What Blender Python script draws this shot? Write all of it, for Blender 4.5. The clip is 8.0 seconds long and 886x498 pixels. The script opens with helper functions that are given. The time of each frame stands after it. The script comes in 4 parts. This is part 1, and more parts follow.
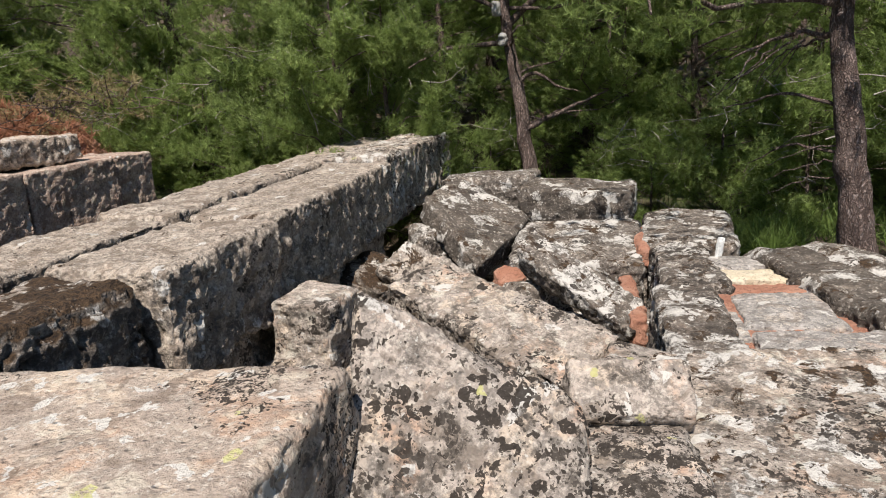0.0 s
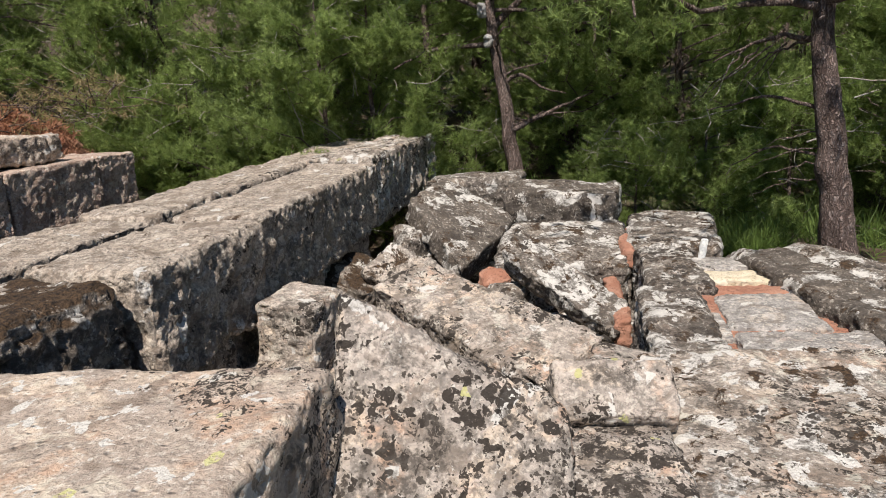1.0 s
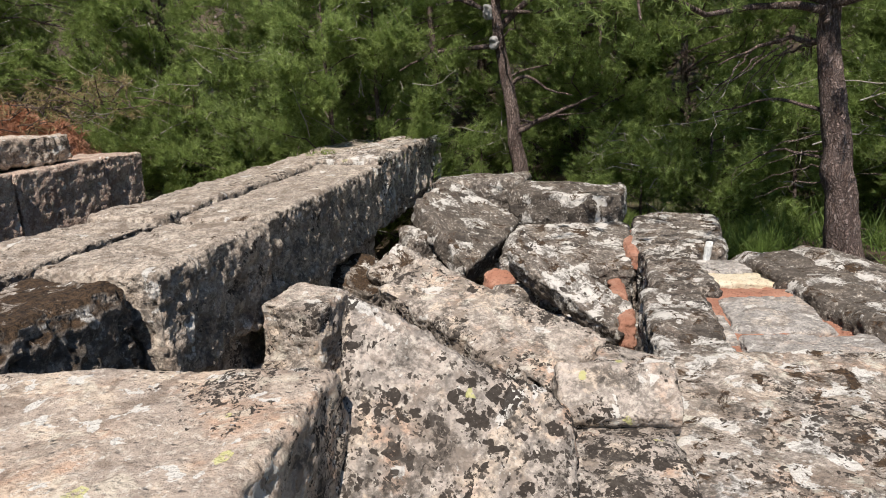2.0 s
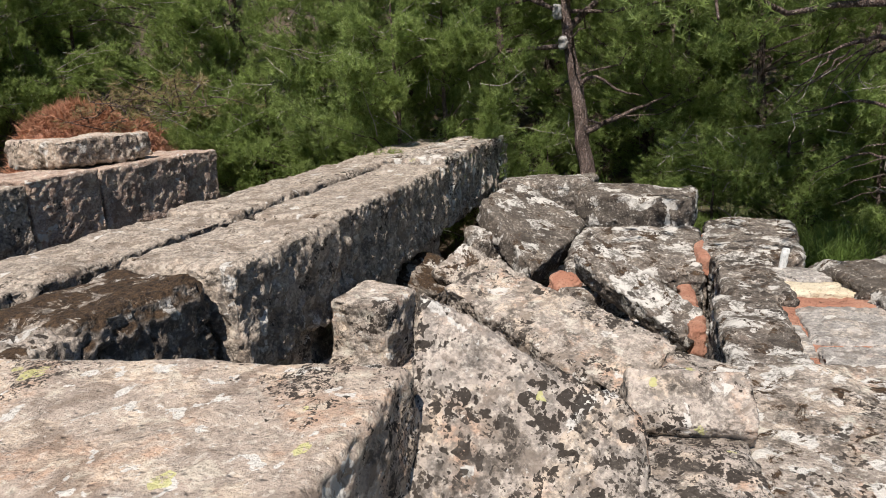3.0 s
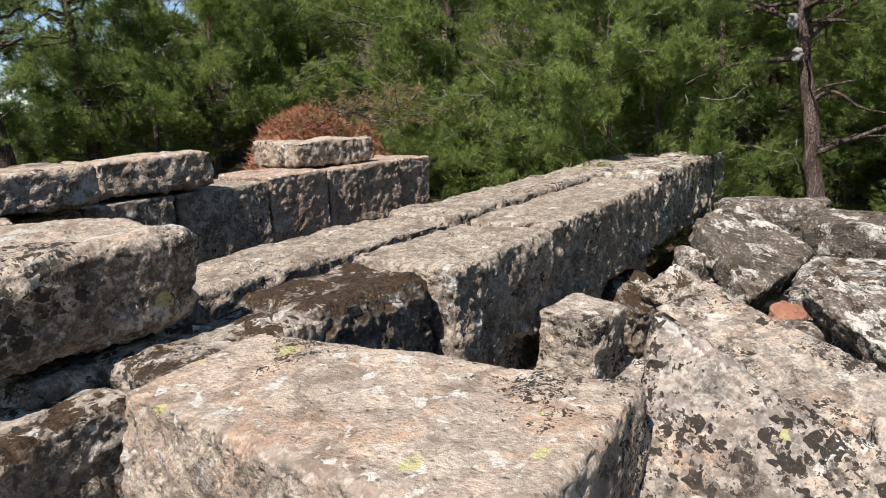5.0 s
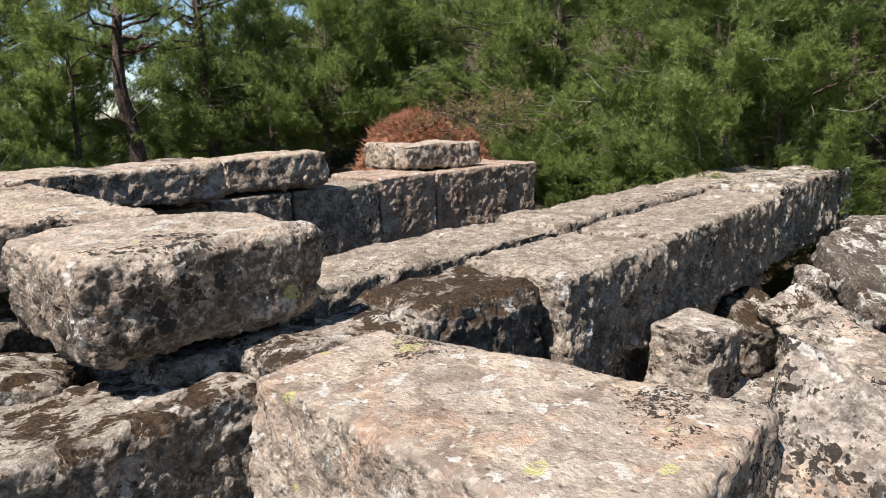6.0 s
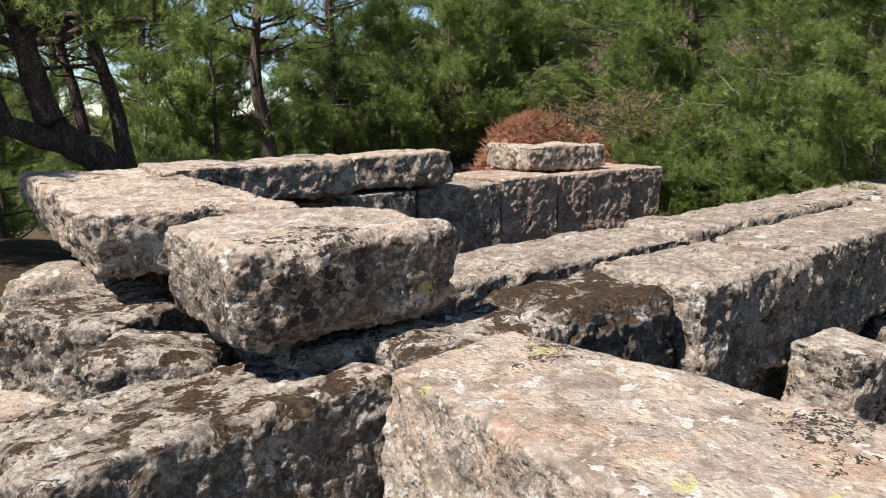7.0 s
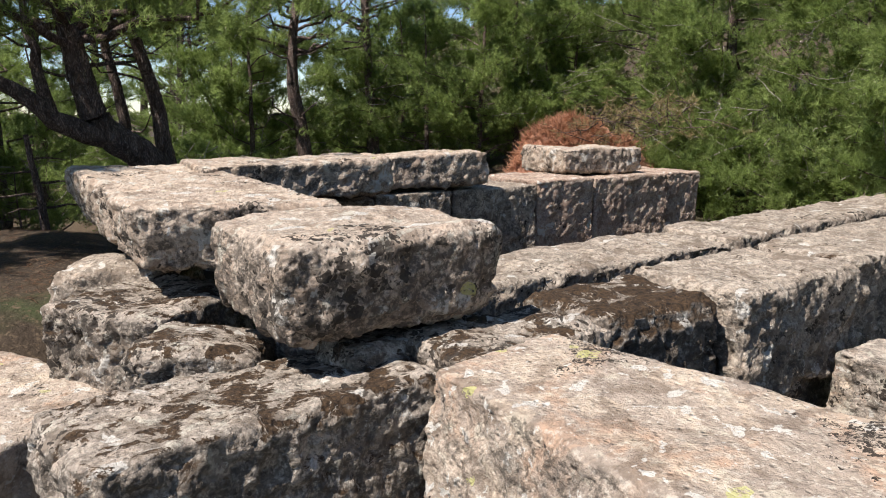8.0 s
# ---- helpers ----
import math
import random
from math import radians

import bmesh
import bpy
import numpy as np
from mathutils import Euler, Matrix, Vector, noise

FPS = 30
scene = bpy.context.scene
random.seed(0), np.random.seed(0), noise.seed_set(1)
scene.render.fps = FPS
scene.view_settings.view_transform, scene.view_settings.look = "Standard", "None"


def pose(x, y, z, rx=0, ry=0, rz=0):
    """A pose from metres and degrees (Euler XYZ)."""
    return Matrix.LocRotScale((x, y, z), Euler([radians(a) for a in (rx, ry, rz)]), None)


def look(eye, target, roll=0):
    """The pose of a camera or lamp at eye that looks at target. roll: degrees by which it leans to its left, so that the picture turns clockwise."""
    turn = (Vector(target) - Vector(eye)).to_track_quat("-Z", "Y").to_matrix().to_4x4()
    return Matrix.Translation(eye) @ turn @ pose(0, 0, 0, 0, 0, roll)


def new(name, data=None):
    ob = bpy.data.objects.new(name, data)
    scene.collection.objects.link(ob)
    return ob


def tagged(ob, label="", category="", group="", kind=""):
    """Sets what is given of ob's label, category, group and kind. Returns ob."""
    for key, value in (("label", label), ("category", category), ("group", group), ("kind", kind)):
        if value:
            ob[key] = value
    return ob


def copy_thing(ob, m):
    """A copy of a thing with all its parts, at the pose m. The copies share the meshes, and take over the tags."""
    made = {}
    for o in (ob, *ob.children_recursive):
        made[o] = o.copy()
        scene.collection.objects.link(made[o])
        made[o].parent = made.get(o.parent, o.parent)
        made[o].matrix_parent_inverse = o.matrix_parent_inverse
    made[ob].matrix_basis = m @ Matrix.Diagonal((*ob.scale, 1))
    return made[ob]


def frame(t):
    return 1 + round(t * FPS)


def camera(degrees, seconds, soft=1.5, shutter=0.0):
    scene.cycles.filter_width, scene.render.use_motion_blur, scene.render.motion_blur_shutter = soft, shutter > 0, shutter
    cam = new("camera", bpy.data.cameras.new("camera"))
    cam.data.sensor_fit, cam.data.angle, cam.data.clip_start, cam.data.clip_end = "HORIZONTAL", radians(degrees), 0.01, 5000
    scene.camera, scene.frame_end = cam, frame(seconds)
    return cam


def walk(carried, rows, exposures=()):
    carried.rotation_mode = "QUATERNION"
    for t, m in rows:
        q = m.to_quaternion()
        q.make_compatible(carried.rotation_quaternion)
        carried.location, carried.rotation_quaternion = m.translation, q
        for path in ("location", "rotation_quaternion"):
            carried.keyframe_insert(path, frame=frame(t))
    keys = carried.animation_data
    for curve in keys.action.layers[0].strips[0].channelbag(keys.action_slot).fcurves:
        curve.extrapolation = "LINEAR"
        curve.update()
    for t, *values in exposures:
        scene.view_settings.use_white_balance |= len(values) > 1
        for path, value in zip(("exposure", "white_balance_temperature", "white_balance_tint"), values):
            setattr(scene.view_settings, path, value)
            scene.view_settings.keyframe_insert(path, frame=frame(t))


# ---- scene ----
cam = camera(64.3, 8.0, soft=1.0)
PATH = [
    (0, (0.112, 0.081, 1.350), (-0.016, 2.018, 0.867), -4.1),
    (0.5, (0.113, 0.085, 1.348), (0.003, 2.023, 0.864), -3.9),
    (1, (0.118, 0.085, 1.348), (0.03, 2.024, 0.866), -3.8),
    (2.3, (0.114, 0.052, 1.367), (-0.004, 1.991, 0.888), -3.5),
    (2.5, (0.103, 0.049, 1.369), (-0.049, 1.985, 0.892), -3.5),
    (3, (0.075, 0.046, 1.373), (-0.198, 1.97, 0.903), -3.6),
    (3.5, (0.038, 0.038, 1.375), (-0.361, 1.943, 0.918), -3.6),
    (4, (-0.002, 0.023, 1.381), (-0.541, 1.897, 0.937), -3.5),
    (4.5, (-0.04, 0.001, 1.384), (-0.705, 1.837, 0.956), -3.2),
    (6, (-0.161, -0.095, 1.396), (-1.183, 1.579, 1.006), -1.6),
    (6.5, (-0.198, -0.129, 1.399), (-1.354, 1.457, 1.015), -1.3),
    (7, (-0.253, -0.156, 1.396), (-1.526, 1.338, 1.015), -0.8),
    (7.5, (-0.296, -0.193, 1.395), (-1.615, 1.261, 1.015), -0.4),
    (8, (-0.305, -0.205, 1.394), (-1.637, 1.238, 1.016), -0.0),
]
walk(cam, [(t, look(eye, target, roll)) for t, eye, target, roll in PATH],
     exposures=[(0, 0.68), (4, 0.70), (6, 0.80), (8, 0.83)])

# ---- world and sun ----
SUN_TO = Vector((-0.085, -0.54, 0.83)).normalized()
world = bpy.data.worlds.new("sky")
scene.world = world
world.use_nodes = True
wn = world.node_tree
sky = wn.nodes.new("ShaderNodeTexSky")
sky.sky_type = "NISHITA"
sky.sun_disc = False
sky.altitude = 1500
sky.dust_density = 0.1
sky.ozone_density = 2.0
sky.sun_elevation = math.asin(SUN_TO.z)
sky.sun_rotation = math.atan2(SUN_TO.x, SUN_TO.y)
bg = wn.nodes["Background"]
bg.inputs["Strength"].default_value = 0.085
wn.links.new(sky.outputs["Color"], bg.inputs["Color"])
sun_data = bpy.data.lights.new("sun", "SUN")
sun_data.energy = 5.0
sun_data.angle = radians(0.53)
sun_data.color = (1.0, 0.935, 0.885)
sun = new("sun", sun_data)
sun.matrix_world = look((0, -20, 30), Vector((0, -20, 30)) - SUN_TO)


# ---- node helpers ----
class Mat:
    """A principled material with short ways to add nodes."""

    def __init__(self, name, rough=0.9):
        self.m = bpy.data.materials.new(name)
        self.m.use_nodes = True
        self.t = self.m.node_tree
        self.b = self.t.nodes["Principled BSDF"]
        self.b.inputs["Roughness"].default_value = rough
        self.b.inputs["Specular IOR Level"].default_value = 0.25
        tc = self.t.nodes.new("ShaderNodeTexCoord")
        info = self.t.nodes.new("ShaderNodeObjectInfo")
        off = self.t.nodes.new("ShaderNodeVectorMath")
        off.operation = "MULTIPLY_ADD"
        self.t.links.new(info.outputs["Random"], off.inputs[0])
        off.inputs[1].default_value = (37.0, 23.0, 51.0)
        self.t.links.new(tc.outputs["Object"], off.inputs[2])
        self.p = off.outputs[0]
        self.rand = info.outputs["Random"]

    def link(self, a, b):
        self.t.links.new(a, b)

    def noise(self, scale, detail=4.0, rough=0.6, warp=0.0, shift=0.0):
        n = self.t.nodes.new("ShaderNodeTexNoise")
        n.inputs["Scale"].default_value = scale
        n.inputs["Detail"].default_value = detail
        n.inputs["Roughness"].default_value = rough
        n.inputs["Distortion"].default_value = warp
        v = self.t.nodes.new("ShaderNodeVectorMath")
        v.operation = "ADD"
        v.inputs[1].default_value = (shift, shift * 1.7, -shift)
        self.link(self.p, v.inputs[0])
        self.link(v.outputs[0], n.inputs["Vector"])
        return n.outputs["Fac"]

    def cells(self, scale, shift=0.0, feature="F1"):
        n = self.t.nodes.new("ShaderNodeTexVoronoi")
        n.inputs["Scale"].default_value = scale
        n.feature = feature
        v = self.t.nodes.new("ShaderNodeVectorMath")
        v.operation = "ADD"
        v.inputs[1].default_value = (shift, -shift, shift * 2)
        self.link(self.p, v.inputs[0])
        self.link(v.outputs[0], n.inputs["Vector"])
        return n.outputs["Distance"]

    def rosettes(self, scale, share, size, shift=0.0, lobe=0.035):
        """Round lobed spots: share of the cells that bear one, size against the cell."""
        n = self.t.nodes.new("ShaderNodeTexNoise")
        n.inputs["Scale"].default_value = scale * 1.6
        n.inputs["Detail"].default_value = 1.2
        self.link(self.p, n.inputs["Vector"])
        v = self.t.nodes.new("ShaderNodeVectorMath")
        v.operation = "MULTIPLY_ADD"
        self.link(n.outputs["Color"], v.inputs[0])
        v.inputs[1].default_value = (lobe * 2, lobe * 2, lobe * 2)
        self.link(self.p, v.inputs[2])
        w = self.t.nodes.new("ShaderNodeVectorMath")
        w.operation = "ADD"
        w.inputs[1].default_value = (shift, -shift, shift * 2)
        self.link(v.outputs[0], w.inputs[0])
        c = self.t.nodes.new("ShaderNodeTexVoronoi")
        c.inputs["Scale"].default_value = scale
        self.link(w.outputs[0], c.inputs["Vector"])
        sp = self.t.nodes.new("ShaderNodeSeparateColor")
        self.link(c.outputs["Color"], sp.inputs[0])
        if isinstance(share, (int, float)):
            keep = self.step(sp.outputs[0], 1 - share, 1.001 - share)
        else:
            keep = self.math("LESS_THAN", sp.outputs[0], share)
        limit = self.math("MULTIPLY_ADD", sp.outputs[1], size)
        limit.node.inputs[2].default_value = size * 0.45
        return self.math("MULTIPLY", keep, self.math("LESS_THAN", c.outputs["Distance"], limit))

    def step(self, fac, lo, hi, a=0.0, b=1.0):
        n = self.t.nodes.new("ShaderNodeMapRange")
        n.interpolation_type = "SMOOTHSTEP"
        self.link(fac, n.inputs["Value"])
        for k, v in zip(("From Min", "From Max", "To Min", "To Max"), (lo, hi, a, b)):
            n.inputs[k].default_value = v
        return n.outputs[0]

    def math(self, op, a, b):
        n = self.t.nodes.new("ShaderNodeMath")
        n.operation = op
        for sock, v in zip(n.inputs, (a, b)):
            if isinstance(v, (int, float)):
                sock.default_value = v
            else:
                self.link(v, sock)
        return n.outputs[0]

    def mix(self, fac, a, b):
        n = self.t.nodes.new("ShaderNodeMix")
        n.data_type = "RGBA"
        for sock, v in ((n.inputs[0], fac), (n.inputs[6], a), (n.inputs[7], b)):
            if isinstance(v, (int, float)):
                sock.default_value = v
            elif isinstance(v, tuple):
                sock.default_value = (*v, 1.0)
            else:
                self.link(v, sock)
        return n.outputs[2]

    def upward(self):
        g = self.t.nodes.new("ShaderNodeNewGeometry")
        s = self.t.nodes.new("ShaderNodeSeparateXYZ")
        self.link(g.outputs["Normal"], s.inputs[0])
        return s.outputs["Z"]

    def colour(self, c):
        if isinstance(c, tuple):
            self.b.inputs["Base Color"].default_value = (*c, 1.0)
        else:
            self.link(c, self.b.inputs["Base Color"])

    def bump(self, height, distance, strength=1.0):
        n = self.t.nodes.new("ShaderNodeBump")
        n.inputs["Distance"].default_value = distance
        n.inputs["Strength"].default_value = strength
        self.link(height, n.inputs["Height"])
        self.link(n.outputs[0], self.b.inputs["Normal"])


def stone_material(name, base, pale, dark=0.5, white=0.3, yellow=0.0, moss=0.0, pink=0.3, spot=9.0, crust=0.3, facing=True, grain=1.0):
    """Weathered ashlar: grain, patina, black, white and yellow lichen, brown moss on level faces."""
    s = Mat(name, 0.92)
    patina = s.step(s.noise(2.2, 5, 0.62, 0.4), 0.34, 0.66)
    c = s.mix(patina, base, pale)
    c = s.mix(s.math("MULTIPLY", s.step(s.noise(3.4, 4, 0.6, 0.6, 3.1), 0.52, 0.66), pink), c, (0.50, 0.335, 0.235))
    c = s.mix(s.math("MULTIPLY", s.step(s.noise(4.2, 5, 0.55, 0.5, 17.0), 0.55, 0.58), 0.75 * pink + 0.1), c, (0.60, 0.495, 0.385))
    grey = tuple(0.60 * v for v in base)
    c = s.mix(s.math("MULTIPLY", s.step(s.noise(13, 5, 0.7, 0.3, 9.0), 0.44, 0.60), 0.80 * grain), c, grey)
    c = s.mix(s.math("MULTIPLY", s.step(s.noise(46, 4, 0.72, 0.0, 2.0), 0.48, 0.60), 0.58 * grain), c, tuple(0.38 * v for v in base))
    c = s.mix(s.math("MULTIPLY", s.step(s.noise(34, 4, 0.72, 0.0, 5.0), 0.53, 0.62), 0.52), c, (0.62, 0.56, 0.475))
    stain = s.step(s.noise(5.2, 7, 0.66, 0.7, 81.0), 0.51, 0.60)
    c = s.mix(s.math("MULTIPLY", stain, 0.68), c, tuple(0.48 * v * k for v, k in zip(base, (1.06, 0.98, 0.92))))
    bright = s.step(s.noise(8.5, 6, 0.62, 0.4, 91.0), 0.57, 0.63)
    c = s.mix(s.math("MULTIPLY", bright, 0.45), c, tuple(min(0.62, 1.35 * v) for v in pale))
    # white crusts
    w = s.step(s.noise(spot * 0.62, 5, 0.55, 0.35, 14.0), 0.715 - 0.2 * white, 0.730 - 0.2 * white)
    c = s.mix(s.math("MULTIPLY", w, 0.92), c, s.mix(s.noise(50, 3, 0.7, 0, 12.0), (0.46, 0.43, 0.385), (0.66, 0.63, 0.57)))
    fleck = s.step(s.noise(spot * 2.6, 4, 0.6, 0.2, 71.0), 0.735 - 0.13 * white, 0.75 - 0.13 * white)
    c = s.mix(s.math("MULTIPLY", fleck, 0.7), c, (0.58, 0.55, 0.49))
    # black-brown lichen: clustered lobed rosettes, and thin crusts
    cluster = s.step(s.noise(1.9, 4, 0.55, 0.3, 21.0), 0.64 - 0.22 * dark, 0.78 - 0.22 * dark, 0.0, 0.75)
    grit = s.step(s.noise(70, 4, 0.75, 0.0, 67.0), 0.30, 0.42)
    ros = s.math("MULTIPLY", s.rosettes(spot * 1.9, cluster, 0.50, 27.0, 0.05), grit)
    c = s.mix(s.math("MULTIPLY", ros, 0.96), c, (0.030, 0.024, 0.019))
    ros2 = s.math("MULTIPLY", s.rosettes(spot * 4.2, s.math("MULTIPLY", cluster, 0.85), 0.46, 61.0, 0.025), grit)
    c = s.mix(s.math("MULTIPLY", ros2, 0.88), c, (0.042, 0.034, 0.027))
    if crust > 0:
        k = s.step(s.noise(6.5, 7, 0.70, 0.5, 51.0), 0.60 - 0.22 * crust, 0.70 - 0.22 * crust)
        k = s.math("MULTIPLY", k, s.step(s.noise(38, 4, 0.7, 0.0, 57.0), 0.36, 0.56))
        if facing:
            k = s.math("MULTIPLY", k, s.step(s.upward(), 0.25, 0.85, 1.0, 0.25))
        c = s.mix(s.math("MULTIPLY", k, 0.82), c, (0.075, 0.064, 0.053))
    if yellow > 0:
        y = s.rosettes(11.0, 0.10 * yellow, 0.30, 33.0, 0.03)
        y = s.math("MULTIPLY", y, s.step(s.noise(60, 3, 0.6, 0.0, 8.0), 0.38, 0.5))
        c = s.mix(s.math("MULTIPLY", y, 0.85), c, (0.46, 0.44, 0.21))
    if moss > 0:
        m = s.math("MULTIPLY", s.step(s.upward(), 0.15, 0.6), s.step(s.noise(6.0, 8, 0.76, 0.5, 41.0), 0.64 - 0.24 * moss, 0.66 - 0.24 * moss))
        tint = s.mix(s.step(s.noise(42, 5, 0.75, 0.4, 6.0), 0.34, 0.66), (0.016, 0.011, 0.008), (0.088, 0.057, 0.034))
        c = s.mix(m, c, tint)
    tone = s.t.nodes.new("ShaderNodeHueSaturation")
    tone.inputs["Saturation"].default_value = 1.12
    tone.inputs["Value"].default_value = 0.87
    s.link(c, tone.inputs["Color"])
    s.colour(tone.outputs["Color"])
    h = s.math("ADD", s.math("MULTIPLY", s.noise(24, 6, 0.68), 0.75), s.math("MULTIPLY", s.noise(60, 3, 0.6, 0, 3.0), 0.30))
    h = s.math("SUBTRACT", h, s.math("MULTIPLY", s.step(s.cells(22, 4.0), 0.0, 0.28, 1.0, 0.0), 0.35))
    s.bump(h, 0.030, 1.0)
    return s.m


MAT = {
    "slab": stone_material("pale_pink_limestone", (0.375, 0.312, 0.258), (0.50, 0.415, 0.335), 0.40, 0.56, 0.6, 0.0, 0.70, 16.0, 0.36, True, 0.55),
    "spotted": stone_material("lichen_spotted_stone", (0.355, 0.312, 0.268), (0.465, 0.400, 0.340), 1.15, 0.45, 0.6, 0.0, 0.75, 10.0, 0.40, False),
    "white_crusted": stone_material("white_crusted_stone", (0.375, 0.325, 0.275), (0.52, 0.445, 0.37), 0.78, 0.78, 0.2, 0.32, 0.6, 10.0, 0.50, False),
    "grey": stone_material("grey_wall_stone", (0.335, 0.282, 0.230), (0.475, 0.405, 0.332), 0.30, 0.38, 0.0, 0.12, 0.15, 9.0, 0.58),
    "dark": stone_material("dark_weathered_stone", (0.145, 0.122, 0.102), (0.275, 0.240, 0.205), 0.60, 0.98, 0.0, 0.35, 0.1, 7.0, 0.70, False, 0.7),
    "brown": stone_material("dark_brown_stone", (0.095, 0.078, 0.064), (0.170, 0.145, 0.120), 0.45, 0.80, 0.0, 0.30, 0.05, 5.5, 0.80, False, 0.7),
    "mossy": stone_material("moss_topped_stone", (0.33, 0.285, 0.238), (0.51, 0.44, 0.37), 0.60, 0.55, 0.0, 0.50, 0.1, 9.0, 0.82),
    "moss_heavy": stone_material("brown_moss_stone", (0.240, 0.205, 0.170), (0.40, 0.345, 0.29), 0.50, 0.50, 0.0, 0.88, 0.1, 9.0, 0.78),
    "warm": stone_material("pale_sandy_stone", (0.475, 0.388, 0.315), (0.61, 0.505, 0.405), 0.40, 0.45, 0.15, 0.0, 0.30, 9.0, 0.66, True, 0.75),
    "crusted": stone_material("black_crusted_stone", (0.455, 0.375, 0.305), (0.58, 0.485, 0.395), 0.55, 0.55, 0.5, 0.0, 0.30, 9.0, 0.98, True, 0.8),
    "rear": stone_material("brown_squared_stone", (0.435, 0.325, 0.262), (0.535, 0.415, 0.335), 0.12, 0.35, 0.0, 0.0, 0.25, 9.0, 0.20),
    "granite": stone_material("pale_granite", (0.34, 0.315, 0.285), (0.43, 0.395, 0.355), 0.15, 0.45, 0.0, 0.0, 0.35, 14.0, 0.15),
    "pale_spotted": stone_material("pale_spotted_stone", (0.375, 0.328, 0.280), (0.51, 0.435, 0.365), 0.85, 0.42, 0.0, 0.0, 0.75, 10.0, 0.45, False),
    "streaked": stone_material("streaked_stone", (0.36, 0.315, 0.27), (0.47, 0.41, 0.345), 0.75, 0.55, 0.0, 0.42, 0.2, 7.0, 0.60, False),
}


def earth_material(name, a, b):
    s = Mat(name, 0.95)
    c = s.mix(s.step(s.noise(5, 6, 0.65), 0.36, 0.64), a, b)
    c = s.mix(s.step(s.noise(45, 4, 0.7, 0, 4.0), 0.52, 0.70), c, tuple(0.45 * v for v in a))
    s.colour(c)
    s.bump(s.noise(22, 7, 0.72), 0.05)
    return s.m


MAT["red"] = earth_material("red_earth", (0.37, 0.170, 0.108), (0.47, 0.255, 0.170))
MAT["cream"] = earth_material("cream_broken_stone", (0.66, 0.54, 0.36), (0.74, 0.64, 0.47))
MAT["silk"] = earth_material("grey_silk", (0.30, 0.285, 0.26), (0.42, 0.40, 0.37))
MAT["white"] = earth_material("white_stone", (0.80, 0.79, 0.74), (0.74, 0.73, 0.68))


# ---- mesh helpers ----
def lattice(ix, iy, iz, seed):
    h = (ix * 374761393 + iy * 668265263 + iz * 2147483647 + seed * 974711) & 0xFFFFFFFF
    h = ((h ^ (h >> 13)) * 1274126177) & 0xFFFFFFFF
    return ((h ^ (h >> 16)) & 0xFFFF) / 32767.5 - 1.0


def vnoise(p, scale, seed):
    """Smooth value noise in -1..1 at an array of points."""
    q = p * scale
    i = np.floor(q).astype(np.int64)
    f = q - i
    f = f * f * f * (f * (f * 6 - 15) + 10)
    out = np.zeros(len(p))
    for dx in (0, 1):
        for dy in (0, 1):
            for dz in (0, 1):
                wgt = (f[:, 0] if dx else 1 - f[:, 0]) * (f[:, 1] if dy else 1 - f[:, 1]) * (f[:, 2] if dz else 1 - f[:, 2])
                out += wgt * lattice(i[:, 0] + dx, i[:, 1] + dy, i[:, 2] + dz, seed)
    return out


def fractal(p, scale, seed, octaves=4, gain=0.5):
    out, amp = np.zeros(len(p)), 1.0
    for o in range(octaves):
        out += amp * vnoise(p, scale * 2.03 ** o, seed + 17 * o)
        amp *= gain
    return out


def mesh_from(name, verts, faces, mat, smooth=True):
    me = bpy.data.meshes.new(name)
    v = np.asarray(verts, dtype=np.float32)
    f = np.asarray(faces, dtype=np.int32)
    me.vertices.add(len(v))
    me.vertices.foreach_set("co", v.ravel())
    n, k = f.shape
    me.loops.add(n * k)
    me.loops.foreach_set("vertex_index", f.ravel())
    me.polygons.add(n)
    me.polygons.foreach_set("loop_start", np.arange(0, n * k, k, dtype=np.int32))
    me.polygons.foreach_set("loop_total", np.full(n, k, dtype=np.int32))
    me.polygons.foreach_set("use_smooth", np.full(n, smooth, dtype=bool))
    me.update(calc_edges=True)
    me.validate()
    me.materials.append(mat)
    return me


def box_grid(nx, ny, nz):
    """A closed box of quads in -1..1, with shared vertices."""
    index, verts, faces = {}, [], []

    def vid(i, j, k):
        key = (i, j, k)
        if key not in index:
            index[key] = len(verts)
            verts.append((2 * i / nx - 1, 2 * j / ny - 1, 2 * k / nz - 1))
        return index[key]

    for i in range(nx):
        for j in range(ny):
            faces.append((vid(i, j, nz), vid(i + 1, j, nz), vid(i + 1, j + 1, nz), vid(i, j + 1, nz)))
            faces.append((vid(i, j, 0), vid(i, j + 1, 0), vid(i + 1, j + 1, 0), vid(i + 1, j, 0)))
    for i in range(nx):
        for k in range(nz):
            faces.append((vid(i, 0, k), vid(i + 1, 0, k), vid(i + 1, 0, k + 1), vid(i, 0, k + 1)))
            faces.append((vid(i, ny, k), vid(i, ny, k + 1), vid(i + 1, ny, k + 1), vid(i + 1, ny, k)))
    for j in range(ny):
        for k in range(nz):
            faces.append((vid(0, j, k), vid(0, j, k + 1), vid(0, j + 1, k + 1), vid(0, j + 1, k)))
            faces.append((vid(nx, j, k), vid(nx, j + 1, k), vid(nx, j + 1, k + 1), vid(nx, j, k + 1)))
    return np.array(verts), np.array(faces)


stone_count = [0]


